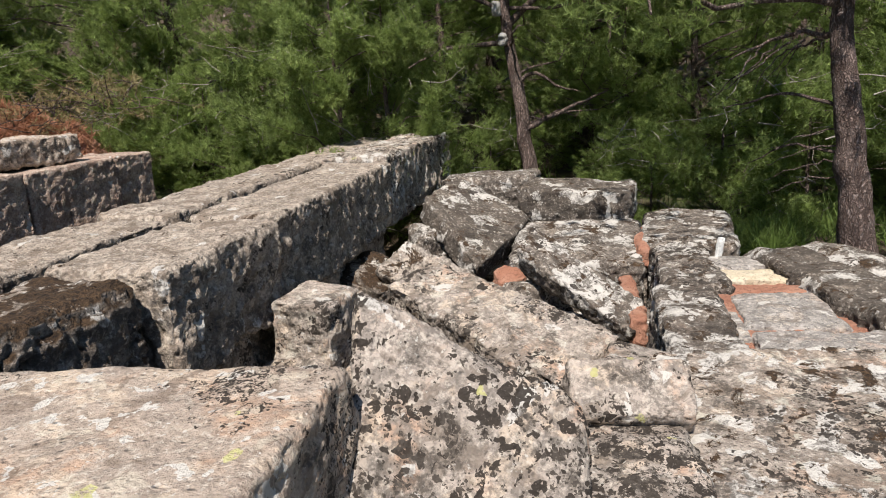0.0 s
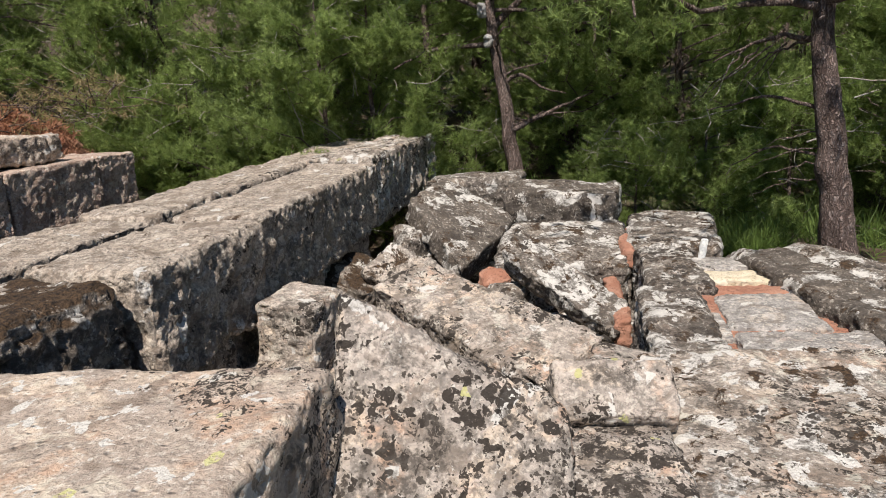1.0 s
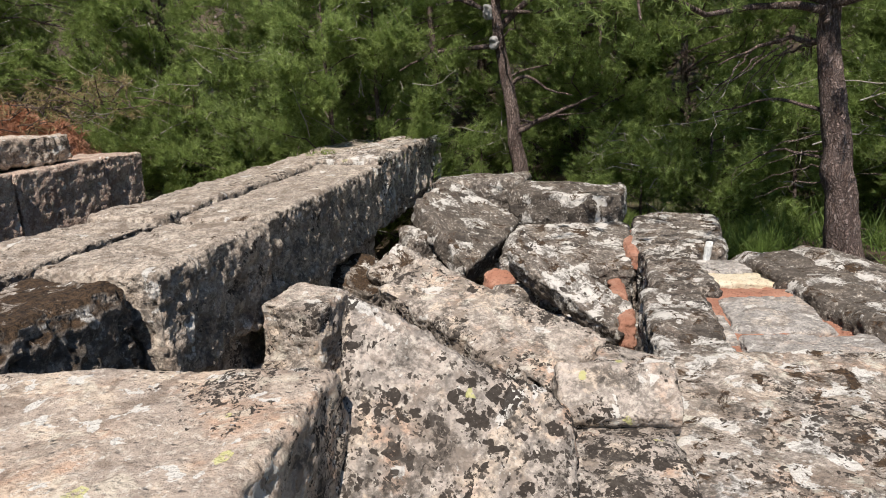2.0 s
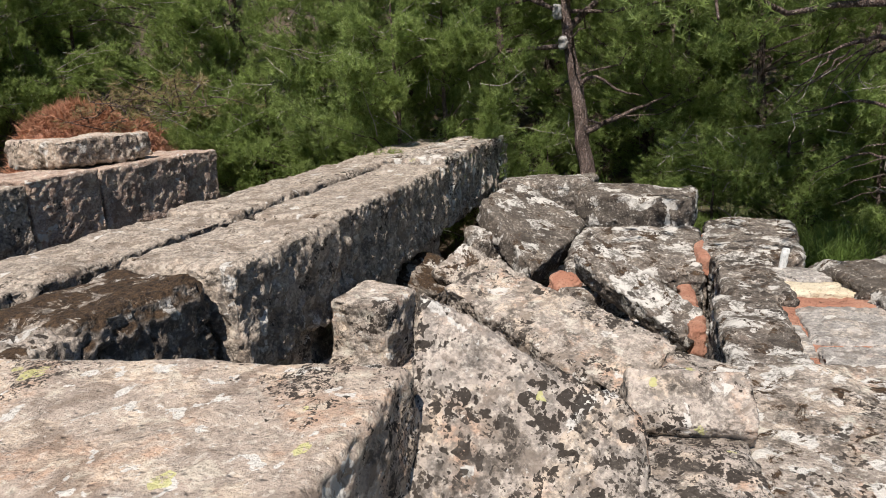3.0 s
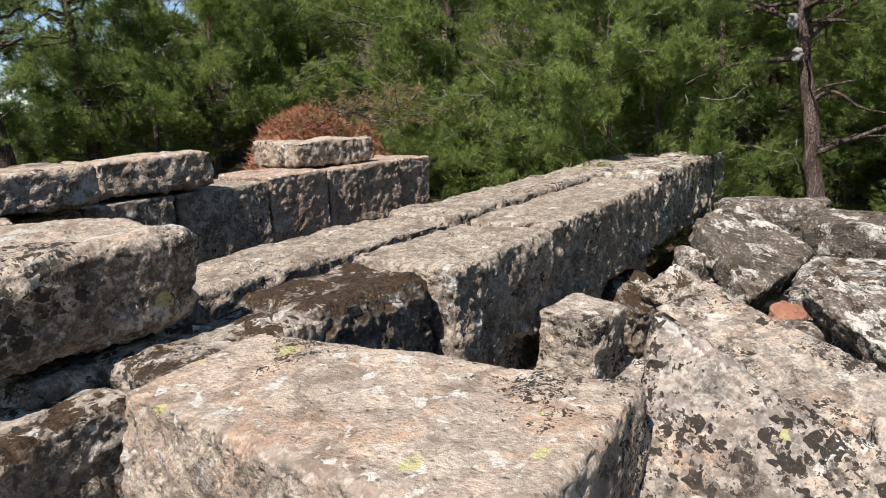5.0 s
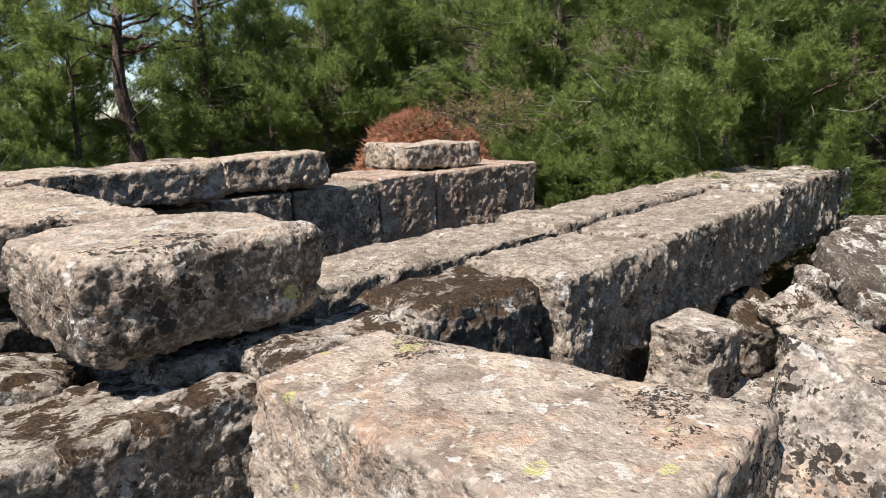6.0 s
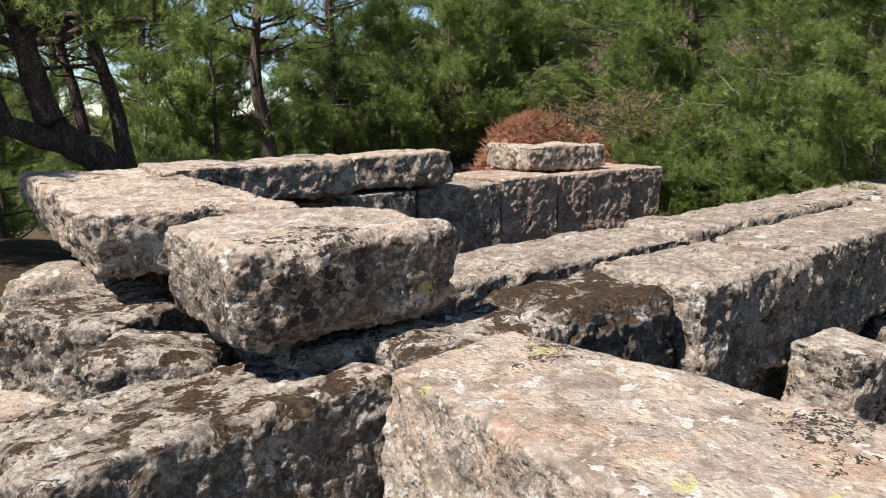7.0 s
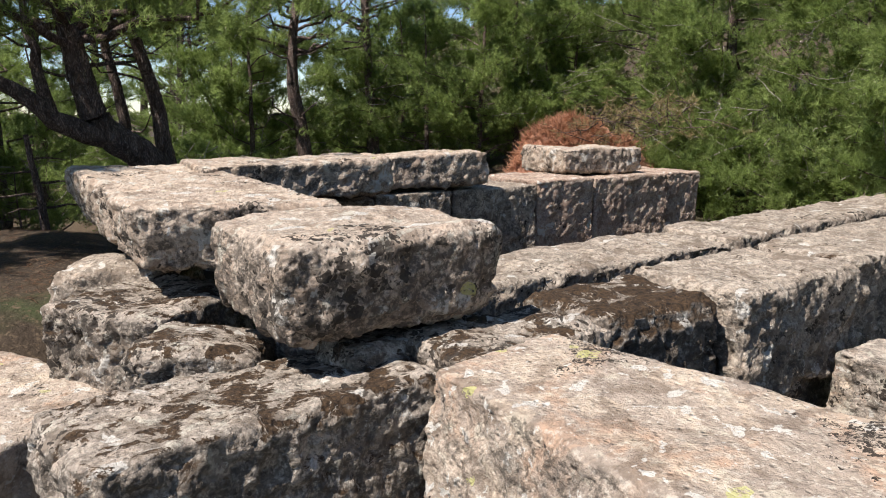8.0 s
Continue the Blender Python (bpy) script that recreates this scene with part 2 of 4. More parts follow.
def stone(name, mat, top, size, yaw=0.0, along=None, up=(0, 0, 1), edge=0.05, rough=0.022, cell=0.021,
          shear=0.0, taper=(1.0, 1.0), end=(1.0, 1.0), sag=0.0, label="", category="stone block", group=""):
    """A hewn, weathered block. top: middle of its upper face; size: length, width, height; along: its long axis (or a yaw in
    degrees); up: the way its upper face looks; taper: length and width at the foot against the top; end: width and height at
    the far end of the long axis."""
    stone_count[0] += 1
    seed = 100 + 7 * stone_count[0]
    half = np.array(size) / 2
    n = [max(4, int(round(s / cell))) for s in size]
    p, faces = box_grid(*n)
    # crowd the grid lines a little towards the edges
    p = np.sign(p) * (1 - (1 - np.abs(p)) ** 1.25)
    w = p * half
    edges = edge * (1.0 + 0.45 * vnoise(w + seed * 0.37, 3.1, seed)) * (1 + 0.30 * vnoise(w, 9.0, seed + 5))
    r = np.clip(edges, 0.012, half.min() * 0.8)[:, None]
    core = np.clip(w, -(half - r), half - r)
    d = w - core
    length = np.linalg.norm(d, axis=1, keepdims=True)
    w = core + np.where(length > 1e-9, d / np.maximum(length, 1e-9) * r, 0)
    nrm = np.where(length > 1e-9, d / np.maximum(length, 1e-9), 0)
    big = 0.55 * fractal(w + seed, 1.6 / max(0.5, size[0]), seed + 1, 2) + 0.6 * fractal(w + seed, 3.3, seed + 2, 2)
    fine = 0.50 * fractal(w + seed, 19.0, seed + 3, 3, 0.75)
    pits = np.clip(fractal(w + seed, 9.0, seed + 4, 3, 0.7) - 0.45, 0, 1) * -0.9 - np.clip(fractal(w + seed, 24.0, seed + 6, 2) - 0.5, 0, 1) * 0.5
    chips = 0.9 * (0.30 - np.abs(vnoise(w + seed, 6.5, seed + 8))) + 0.5 * (0.30 - np.abs(vnoise(w + seed, 14.0, seed + 9)))
    fine = fine + chips
    side = 1.0 - 0.68 * np.clip(nrm[:, 2], 0, 1)
    w = w + nrm * (rough * (big + (fine + pits) * side))[:, None]
    down = (half[2] - w[:, 2]) / size[2]
    far = (w[:, 0] + half[0]) / size[0]
    w[:, 0] *= 1 + (taper[0] - 1) * down
    w[:, 1] *= (1 + (taper[1] - 1) * down) * (1 + (end[0] - 1) * far)
    w[:, 2] = half[2] - (half[2] - w[:, 2]) * (1 + (end[1] - 1) * far)
    w[:, 0] += shear * w[:, 1]
    w[:, 2] -= half[2] + sag * (w[:, 0] / half[0]) ** 2
    if along is None:
        along = (math.cos(radians(yaw)), math.sin(radians(yaw)), 0)
    z = Vector(up).normalized()
    x = Vector(along)
    x = (x - z * x.dot(z)).normalized()
    y = z.cross(x)
    m = Matrix((x, y, z)).transposed().to_4x4()
    ob = new(name, mesh_from(name, w, faces, MAT[mat]))
    ob.matrix_world = Matrix.Translation(top) @ m
    return tagged(ob, label, category, group)


# ---- ground ----
def smooth_step(a, b, v):
    t = np.clip((v - a) / (b - a), 0, 1)
    return t * t * (3 - 2 * t)


def ground_height(x, y):
    x, y = np.asarray(x, float), np.asarray(y, float)
    r = np.hypot(x, y)
    az = np.degrees(np.arctan2(x, y))
    z = -0.95 + 1.15 * smooth_step(-2.5, -6.0, x) * smooth_step(6, 2, y) * (1 - smooth_step(9, 13, r))
    z += 0.20 * np.maximum(r - 11, 0) * smooth_step(-58, -35, az) * smooth_step(120, 70, az) * (1 - smooth_step(60, 200, r) * 0.55)
    pts = np.stack([x, y, np.zeros_like(x)], -1).reshape(-1, 3)
    z += (0.10 * fractal(pts, 0.55, 5, 4) * smooth_step(2, 6, r).ravel()).reshape(x.shape)
    z += (1.2 * vnoise(pts, 0.05, 9) * smooth_step(14, 40, r).ravel()).reshape(x.shape)
    return z


def ground_material():
    s = Mat("pine_litter_soil", 0.95)
    c = s.mix(s.step(s.noise(0.6, 6, 0.6), 0.4, 0.62), (0.045, 0.032, 0.021), (0.085, 0.060, 0.038))
    c = s.mix(s.step(s.noise(0.35, 5, 0.6, 0.4, 7.0), 0.52, 0.62), c, (0.048, 0.062, 0.022))
    c = s.mix(s.step(s.noise(25, 4, 0.7, 0, 3.0), 0.5, 0.7), c, (0.13, 0.092, 0.058))
    s.colour(c)
    s.bump(s.noise(9, 8, 0.7), 0.06)
    return s.m


def build_ground():
    rr = np.concatenate([np.linspace(0, 20, 110)[1:], np.geomspace(20.5, 900, 60)])
    aa = np.linspace(0, 2 * math.pi, 241)[:-1]
    R, A = np.meshgrid(rr, aa, indexing="ij")
    X, Y = R * np.sin(A), R * np.cos(A)
    Z = ground_height(X, Y)
    verts = np.concatenate([np.stack([X, Y, Z], -1).reshape(-1, 3), [[0, 0, float(ground_height(0.0, 0.0))]]])
    na, nr = len(aa), len(rr)
    i, j = np.meshgrid(np.arange(nr - 1), np.arange(na), indexing="ij")
    a, b = i * na + j, i * na + (j + 1) % na
    faces = np.stack([a, b, b + na, a + na], -1).reshape(-1, 4)[:, ::-1]
    ob = new("ground", mesh_from("ground", verts, faces, ground_material()))
    hub = len(verts) - 1
    cap = [(hub, (k + 1) % na, k) for k in range(na)]
    cap_mesh = mesh_from("ground_hub", verts, cap, ob.data.materials[0])
    bm = bmesh.new()
    bm.from_mesh(ob.data)
    bm.from_mesh(cap_mesh)
    bmesh.ops.remove_doubles(bm, verts=bm.verts[:], dist=1e-5)
    loose = [v for v in bm.verts if not v.link_faces]
    bmesh.ops.delete(bm, geom=loose, context="VERTS")
    bm.to_mesh(ob.data)
    bm.free()
    bpy.data.meshes.remove(cap_mesh)
    tagged(ob, "brown forest soil with pine litter and sparse grass", "ground", kind="structure")


build_ground()

# ---- the masonry ----
U = Vector((0.187, 0.982, 0))     # along the long walls


def build_front():
    stone("foundation_slab", "slab", (-1.215, 1.804, 0.472), (1.615, 0.64, 0.70), yaw=-10.7, up=(-0.02, -0.03, 1), end=(1.42, 1.0), taper=(1.02, 1.3), edge=0.032, rough=0.014, cell=0.012,
          label="large pale pinkish limestone slab with yellow lichen flecks", category="stone slab")
    g = "inner wall row"
    stone("ledge_block", "mossy", (-2.17, 2.23, 0.452), (0.86, 0.58, 0.55), along=U, edge=0.08, rough=0.035, cell=0.014, label="weathered pale block with scraps of brown moss", group=g)
    stone("ledge_block", "moss_heavy", (-2.04, 3.03, 0.482), (0.88, 0.62, 0.60), along=U, edge=0.10, rough=0.035, cell=0.015, label="rounded dark block with brown moss on its top", group=g)
    stone("wall_block", "grey", (-1.78, 4.13, 0.488), (1.30, 0.76, 0.68), along=(0.165, 0.985, 0.002), edge=0.07, rough=0.030, cell=0.015, label="grey hewn wall block with rough pitted face", group=g)
    stone("wall_block", "grey", (-1.44, 6.17, 0.492), (2.80, 0.72, 0.68), along=(0.160, 0.985, 0.008), edge=0.05, rough=0.028, cell=0.017, label="long grey hewn wall block with rough face", group=g)
    stone("wall_block", "white_crusted", (-1.005, 8.84, 0.550), (2.58, 0.76, 0.78), along=(0.225, 0.973, 0.042), edge=0.045, rough=0.032, label="grey wall block with white lichen at the end of the row", group=g)
    g = "outer wall row"
    stone("wall_block", "grey", (-2.80, 3.78, 0.462), (2.86, 0.66, 0.7), along=(0.179, 0.984, 0), edge=0.045, rough=0.035, label="narrow grey wall block in the outer row", group=g)
    stone("wall_block", "grey", (-2.02, 8.08, 0.472), (5.92, 0.66, 0.7), along=(0.179, 0.984, 0.003), edge=0.045, rough=0.035, cell=0.026, label="long narrow grey wall block in the outer row", group=g)
    stone("footing_block", "grey", (-1.70, 5.5, -0.22), (4.2, 0.75, 0.75), along=(0.162, 0.985, 0), edge=0.06, rough=0.035, cell=0.04, label="grey footing block under the wall", group="footing")
    stone("footing_block", "grey", (-2.2, 2.6, -0.14), (1.7, 0.6, 0.82), along=U, edge=0.06, rough=0.035, cell=0.04, label="grey footing block under mossy stones", group="footing")
    stone("fallen_stone", "pale_spotted", (-1.045, 4.50, -0.005), (0.44, 0.44, 0.80), along=(0.938, -0.335, -0.06), up=(0.06, -0.05, 0.99), edge=0.032, rough=0.020, cell=0.013, taper=(1.12, 1.05), label="upright grey stone with a rough lit face", category="stone")
    stone("rubble_stone", "pale_spotted", (-1.22, 4.25, -0.42), (0.50, 0.5, 0.45), yaw=25, up=(-0.35, -0.3, 1), edge=0.1, rough=0.035, label="rough grey rubble stone at the wall's foot", category="stone")
    stone("leaning_slab", "spotted", (0.010, 2.000, 0.046), (0.88, 0.95, 0.42), along=(0.874, -0.185, -0.45), up=(0.14, -0.79, 0.60), shear=-0.5, edge=0.05, rough=0.022, cell=0.013,
          label="leaning grey slab covered with dark lichen spots", category="stone slab")
    stone("small_block", "spotted", (0.70, 2.94, -0.02), (0.54, 0.29, 0.22), yaw=-3, up=(0.02, -0.62, 0.78), edge=0.028, rough=0.014, cell=0.012, label="small squared block with dark lichen spots", category="stone block")
    stone("base_block", "spotted", (0.42, 2.45, -0.20), (0.96, 1.5, 0.75), yaw=-2, up=(0, -0.05, 1), edge=0.06, rough=0.03, cell=0.015, label="lichen-spotted base block under a small block")
    stone("base_block", "white_crusted", (1.60, 2.78, -0.245), (1.39, 1.9, 0.75), yaw=-3, up=(0.0, -0.04, 1), edge=0.045, rough=0.03, cell=0.016, label="broad base block crusted with white lichen")
    stone("tilted_slab", "pale_spotted", (0.122, 4.53, -0.190), (1.59, 0.48, 0.42), along=(0.741, -0.639, -0.206), up=(0.032, -0.272, 0.962), end=(1.43, 1.0), edge=0.04, rough=0.026, cell=0.015, label="tilted pale slab with dark lichen patches", category="stone slab")
    stone("wedge_stone", "streaked", (-0.285, 5.83, -0.375), (1.22, 0.42, 0.5), along=(0.787, -0.53, -0.316), up=(-0.1, -0.62, 0.77), edge=0.05, rough=0.028, label="wedge-shaped pale stone with dark streaks", category="stone")
    stone("fallen_slab", "brown", (-0.021, 7.389, -0.080), (1.14, 0.79, 0.26), along=(0.578, -0.709, -0.404), up=(0.30, -0.28, 0.91), shear=-0.5, end=(1.54, 1.0), edge=0.045, rough=0.026, label="dark fallen slab with white lichen spots", category="stone slab")
    stone("flat_block", "brown", (1.165, 7.985, 0.035), (1.20, 0.70, 0.40), along=(0.955, -0.285, -0.07), up=(0.06, -0.05, 1), edge=0.045, rough=0.026, label="dark flat block with a pale crusted top")
    stone("flat_block", "dark", (0.2, 8.75, 0.10), (1.1, 0.7, 1.0), yaw=-10, edge=0.06, rough=0.03, label="pale flat block behind a fallen slab")
    stone("flat_block", "dark", (1.0, 6.92, -0.325), (1.25, 1.25, 0.7), along=(0.984, -0.179, 0), up=(0, -0.10, 1), edge=0.06, rough=0.03, label="flat block with white crusts")
    stone("corner_block", "dark", (2.09, 7.04, -0.285), (0.87, 1.36, 0.75), along=(0.965, -0.26, 0.01), up=(-0.02, -0.04, 1), edge=0.06, rough=0.03, label="squared dark block with white lichen")
    stone("fallen_beam", "dark", (0.835, 5.646, -0.312), (1.24, 0.43, 0.24), taper=(0.9, 0.6), along=(0.661, -0.636, -0.397), up=(0.189, -0.371, 0.909), shear=-0.49, edge=0.05, rough=0.026, cell=0.016, label="long fallen block leaning on its neighbours")
    stone("rubble_stone", "dark", (0.42, 5.95, -0.44), (0.36, 0.30, 0.45), yaw=30, edge=0.1, rough=0.03, label="small grey stone wedged among fallen blocks", category="stone")
    stone("rubble_stone", "dark", (-0.45, 7.3, -0.18), (0.5, 0.45, 0.6), yaw=20, edge=0.12, rough=0.03, label="grey stone wedged beside a fallen slab", category="stone")
    stone("rubble_stone", "spotted", (0.92, 3.85, -0.27), (0.42, 0.5, 0.4), yaw=-20, up=(0.2, 0, 1), edge=0.08, rough=0.03, label="pale stone wedged behind a small block", category="stone")
    stone("rubble_stone", "pale_spotted", (-0.70, 4.55, -0.50), (0.55, 0.6, 0.45), yaw=-10, up=(0.1, -0.2, 1), edge=0.1, rough=0.035, label="pale rubble stone deep between leaning stones", category="stone")
    stone("rubble_stone", "moss_heavy", (-0.90, 6.25, -0.33), (0.75, 0.60, 0.6), yaw=65, up=(0.3, -0.2, 1), edge=0.12, rough=0.05, label="mossy brown rubble at the wall's foot", category="stone")
    g = "side row"
    stone("row_block", "dark", (1.76, 5.85, -0.30), (1.35, 0.50, 0.7), along=(0.15, 0.99, 0), edge=0.07, rough=0.03, label="dark row block with white lichen patches", group=g)
    stone("row_block", "dark", (1.43, 4.50, -0.275), (1.32, 0.46, 0.7), along=(0.15, 0.99, 0), edge=0.07, rough=0.03, cell=0.016, label="mossy row block with white lichen patches", group=g)
    stone("granite_block", "granite", (2.10, 4.72, -0.352), (0.62, 0.74, 0.4), yaw=-8, edge=0.05, rough=0.024, cell=0.014, label="pale granite block bedded in red mortar")
    stone("granite_block", "granite", (1.70, 4.50, -0.36), (0.10, 0.50, 0.4), yaw=-8, edge=0.02, rough=0.010, cell=0.014, label="narrow granite piece bedded in red mortar")
    stone("granite_block", "granite", (2.08, 4.08, -0.34), (0.80, 0.42, 0.4), yaw=-8, edge=0.05, rough=0.024, cell=0.014, label="pale granite block bedded in red mortar")
    stone("cream_slab", "cream", (2.18, 5.52, -0.335), (0.62, 0.30, 0.3), yaw=-10, edge=0.05, rough=0.016, cell=0.016, label="broken stone with a fresh cream surface")
    stone("granite_block", "granite", (2.12, 5.84, -0.330), (0.70, 0.36, 0.35), yaw=-10, edge=0.05, rough=0.016, label="grey granite block beside a cream stone")
    stone("edge_block", "brown", (2.66, 5.0, -0.26), (2.2, 0.56, 0.7), along=(0.12, -1, -0.02), edge=0.10, rough=0.035, label="dark edge block with pale lichen top")
    stone("edge_block", "dark", (3.05, 5.7, -0.30), (1.0, 0.5, 0.6), along=(0.6, -1, 0), edge=0.1, rough=0.035, label="dark block at the foot of a pine")
    stone("stone_shard", "white", (2.08, 5.98, -0.15), (0.06, 0.045, 0.19), yaw=10, up=(0.15, 0, 1), edge=0.018, rough=0.006, cell=0.01, label="small upright white stone shard", category="stone shard")
    # red earth that fills the joints
    stone("earth_fill", "red", (2.12, 4.9, -0.40), (0.95, 2.0, 0.5), yaw=-6, edge=0.1, rough=0.03, cell=0.03, label="red earth filling the joints between blocks", category="earth")
    stone("earth_clod", "red", (1.28, 5.75, -0.53), (1.3, 0.12, 0.25), along=(0.12, 1, 0.06), edge=0.05, rough=0.025, cell=0.018, label="red earth packed beside a fallen block", category="earth")
    stone("earth_clod", "red", (1.60, 6.85, -0.325), (0.9, 0.12, 0.2), along=(0.15, 1, 0), edge=0.04, rough=0.015, cell=0.016, label="red earth in a joint between blocks", category="earth")
    stone("earth_clod", "red", (0.30, 6.30, -0.46), (0.30, 0.26, 0.3), yaw=20, up=(0, -0.6, 1), edge=0.08, rough=0.03, cell=0.02, label="red earth between fallen stones", category="earth")
    stone("earth_clod", "red", (2.12, 5.24, -0.36), (0.80, 0.22, 0.25), yaw=-16, edge=0.06, rough=0.02, cell=0.016, label="red mortar along a granite block", category="earth")
    # rubble core that the fallen blocks rest on
    stone("rubble_core", "dark", (0.4, 6.2, -0.88), (2.6, 4.6, 0.5), yaw=-6, edge=0.12, rough=0.06, cell=0.05, label="dark rubble under the fallen blocks", category="rubble")


def build_left():
    stone("overhanging_block", "crusted", (-2.80, 1.87, 0.905), (1.08, 0.94, 0.41), along=U, edge=0.095, rough=0.024, cell=0.013, taper=(0.95, 0.92), label="heavy squared block resting over a gap")
    stone("cross_slab", "warm", (-5.06, 2.15, 0.940), (3.12, 1.07, 0.40), along=(0.97, -0.25, 0), shear=0.44, edge=0.07, rough=0.034, cell=0.018, taper=(0.93, 0.85), label="long flat slab lying across the wall", category="stone slab")
    g = "rear wall caps"
    stone("cap_block", "warm", (-5.63, 3.48, 1.000), (1.66, 0.97, 0.31), along=(0.30, 0.953, 0.02), edge=0.04, rough=0.03, label="warm coloured cap block on the rear wall", group=g)
    stone("cap_block", "warm", (-5.49, 5.10, 0.995), (1.14, 0.80, 0.32), along=(0.30, 0.953, 0.03), edge=0.04, rough=0.03, label="warm coloured cap block on the rear wall", group=g)
    g = "rear wall row"
    for y0, y1 in ((2.6, 4.3), (4.31, 5.15), (5.17, 6.27), (6.29, 7.15), (7.17, 8.44), (8.46, 9.08)):
        ym = (y0 + y1) / 2
        xf = -4.60 + (ym - 7.16) * 0.23
        stone("rear_block", "rear" if y0 > 5.2 else "grey", (xf - 0.50, ym + 0.09, (0.655 if y0 > 6 else 0.61) + 0.012 * math.sin(7 * ym)), ((y1 - y0) * 0.995, 1.0, 1.2), along=(0.275, 0.961, 0), edge=0.030, rough=0.020, label="brownish squared block of the rear wall", group=g)
    stone("loose_block", "warm", (-5.24, 7.80, 0.970), (1.26, 0.90, 0.31), along=(0.32, 0.945, 0.02), edge=0.04, rough=0.03, label="loose pale block lying on the rear wall")
    stone("front_block", "mossy", (-2.58, 1.16, 0.365), (1.40, 0.72, 1.1), along=(0.14, 0.99, 0), up=(-0.05, 0, 1), edge=0.075, rough=0.028, cell=0.012, label="big rounded block with moss on its top")
    stone("under_block", "mossy", (-2.75, 2.05, 0.42), (0.9, 0.8, 0.9), yaw=80, edge=0.08, rough=0.04, label="block hidden in the gap under a larger one")
    stone("under_block", "mossy", (-3.22, 1.36, 0.375), (0.57, 0.57, 0.7), along=(0.70, 0.69, -0.15), up=(0, 0.15, 1), edge=0.065, rough=0.026, cell=0.014, label="mossy block wedged beneath a larger one")
    stone("under_block", "mossy", (-4.12, 1.52, 0.41), (0.80, 0.85, 1.0), yaw=22, edge=0.065, rough=0.026, cell=0.014, label="mossy block beneath a flat slab")
    stone("under_block", "grey", (-4.98, 1.78, 0.43), (0.75, 0.76, 1.0), yaw=40, edge=0.1, rough=0.04, label="pale rounded block beneath a flat slab")
    stone("paving_stone", "slab", (-4.6, 0.55, -0.02), (1.9, 1.1, 0.4), yaw=14, edge=0.05, rough=0.02, cell=0.025, label="pale worn paving stone beside the wall", category="paving stone")


build_front()
build_left()


# ---- pines ----
def bark_material():
    s = Mat("pine_bark", 0.95)
    st = s.t.nodes.new("ShaderNodeMapping")
    st.inputs["Scale"].default_value = (1.0, 1.0, 0.24)
    warp = s.t.nodes.new("ShaderNodeTexNoise")
    warp.inputs["Scale"].default_value = 11.0
    warp.inputs["Detail"].default_value = 3.0
    s.link(s.p, warp.inputs["Vector"])
    bend = s.t.nodes.new("ShaderNodeVectorMath")
    bend.operation = "MULTIPLY_ADD"
    s.link(warp.outputs["Color"], bend.inputs[0])
    bend.inputs[1].default_value = (0.09, 0.09, 0.30)
    s.link(s.p, bend.inputs[2])
    s.link(bend.outputs[0], st.inputs["Vector"])
    s.p = st.outputs[0]
    plates = s.math("MULTIPLY", s.step(s.cells(40, 2.0, "DISTANCE_TO_EDGE"), 0.0, 0.34, 0.25, 1.0), s.step(s.noise(20, 5, 0.7, 1.2, 31.0), 0.30, 0.55, 0.45, 1.0))
    c = s.mix(s.step(s.noise(14, 6, 0.65, 0.6), 0.38, 0.64), (0.120, 0.078, 0.062), (0.36, 0.262, 0.220))
    c = s.mix(s.math("MULTIPLY", s.step(s.noise(45, 4, 0.7, 0, 3.0), 0.5, 0.66), 0.7), c, (0.42, 0.36, 0.325))
    c = s.mix(plates, (0.040, 0.028, 0.023), c)
    s.colour(c)
    s.bump(s.math("ADD", s.math("MULTIPLY", plates, 0.7), s.noise(30, 6, 0.7, 0.8)), 0.035)
    return s.m


def needle_material(name, a, b, through_light=0.3):
    s = Mat(name, 0.6)
    g = s.t.nodes.new("ShaderNodeNewGeometry")
    c = s.mix(g.outputs["Random Per Island"], a, b)
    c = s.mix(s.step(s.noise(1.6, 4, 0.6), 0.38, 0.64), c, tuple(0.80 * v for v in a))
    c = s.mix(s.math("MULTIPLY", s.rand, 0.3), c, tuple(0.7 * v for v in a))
    # noise-darkened clumps: uneven tone, and shade between tufts put into the colour
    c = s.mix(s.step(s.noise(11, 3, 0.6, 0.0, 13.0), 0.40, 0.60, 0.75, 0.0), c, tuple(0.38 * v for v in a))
    s.colour(c)
    tr = s.t.nodes.new("ShaderNodeBsdfTranslucent")
    s.link(c, tr.inputs["Color"])
    mx = s.t.nodes.new("ShaderNodeMixShader")
    mx.inputs[0].default_value = through_light
    s.link(s.b.outputs[0], mx.inputs[1])
    s.link(tr.outputs[0], mx.inputs[2])
    s.link(mx.outputs[0], s.t.nodes["Material Output"].inputs["Surface"])
    return s.m


BARK = bark_material()
DEADWOOD = earth_material("grey_dead_wood", (0.30, 0.26, 0.22), (0.40, 0.36, 0.31))
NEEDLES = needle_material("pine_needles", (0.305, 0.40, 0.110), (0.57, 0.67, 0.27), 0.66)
DRY = needle_material("dry_needles", (0.40, 0.31, 0.15), (0.30, 0.24, 0.11))
RUST = needle_material("rust_needles", (0.62, 0.32, 0.19), (0.48, 0.23, 0.14))
LITTER = needle_material("fallen_needles", (0.17, 0.095, 0.055), (0.11, 0.065, 0.040))
GRASS = needle_material("grass_blades", (0.13, 0.20, 0.04), (0.22, 0.28, 0.07))


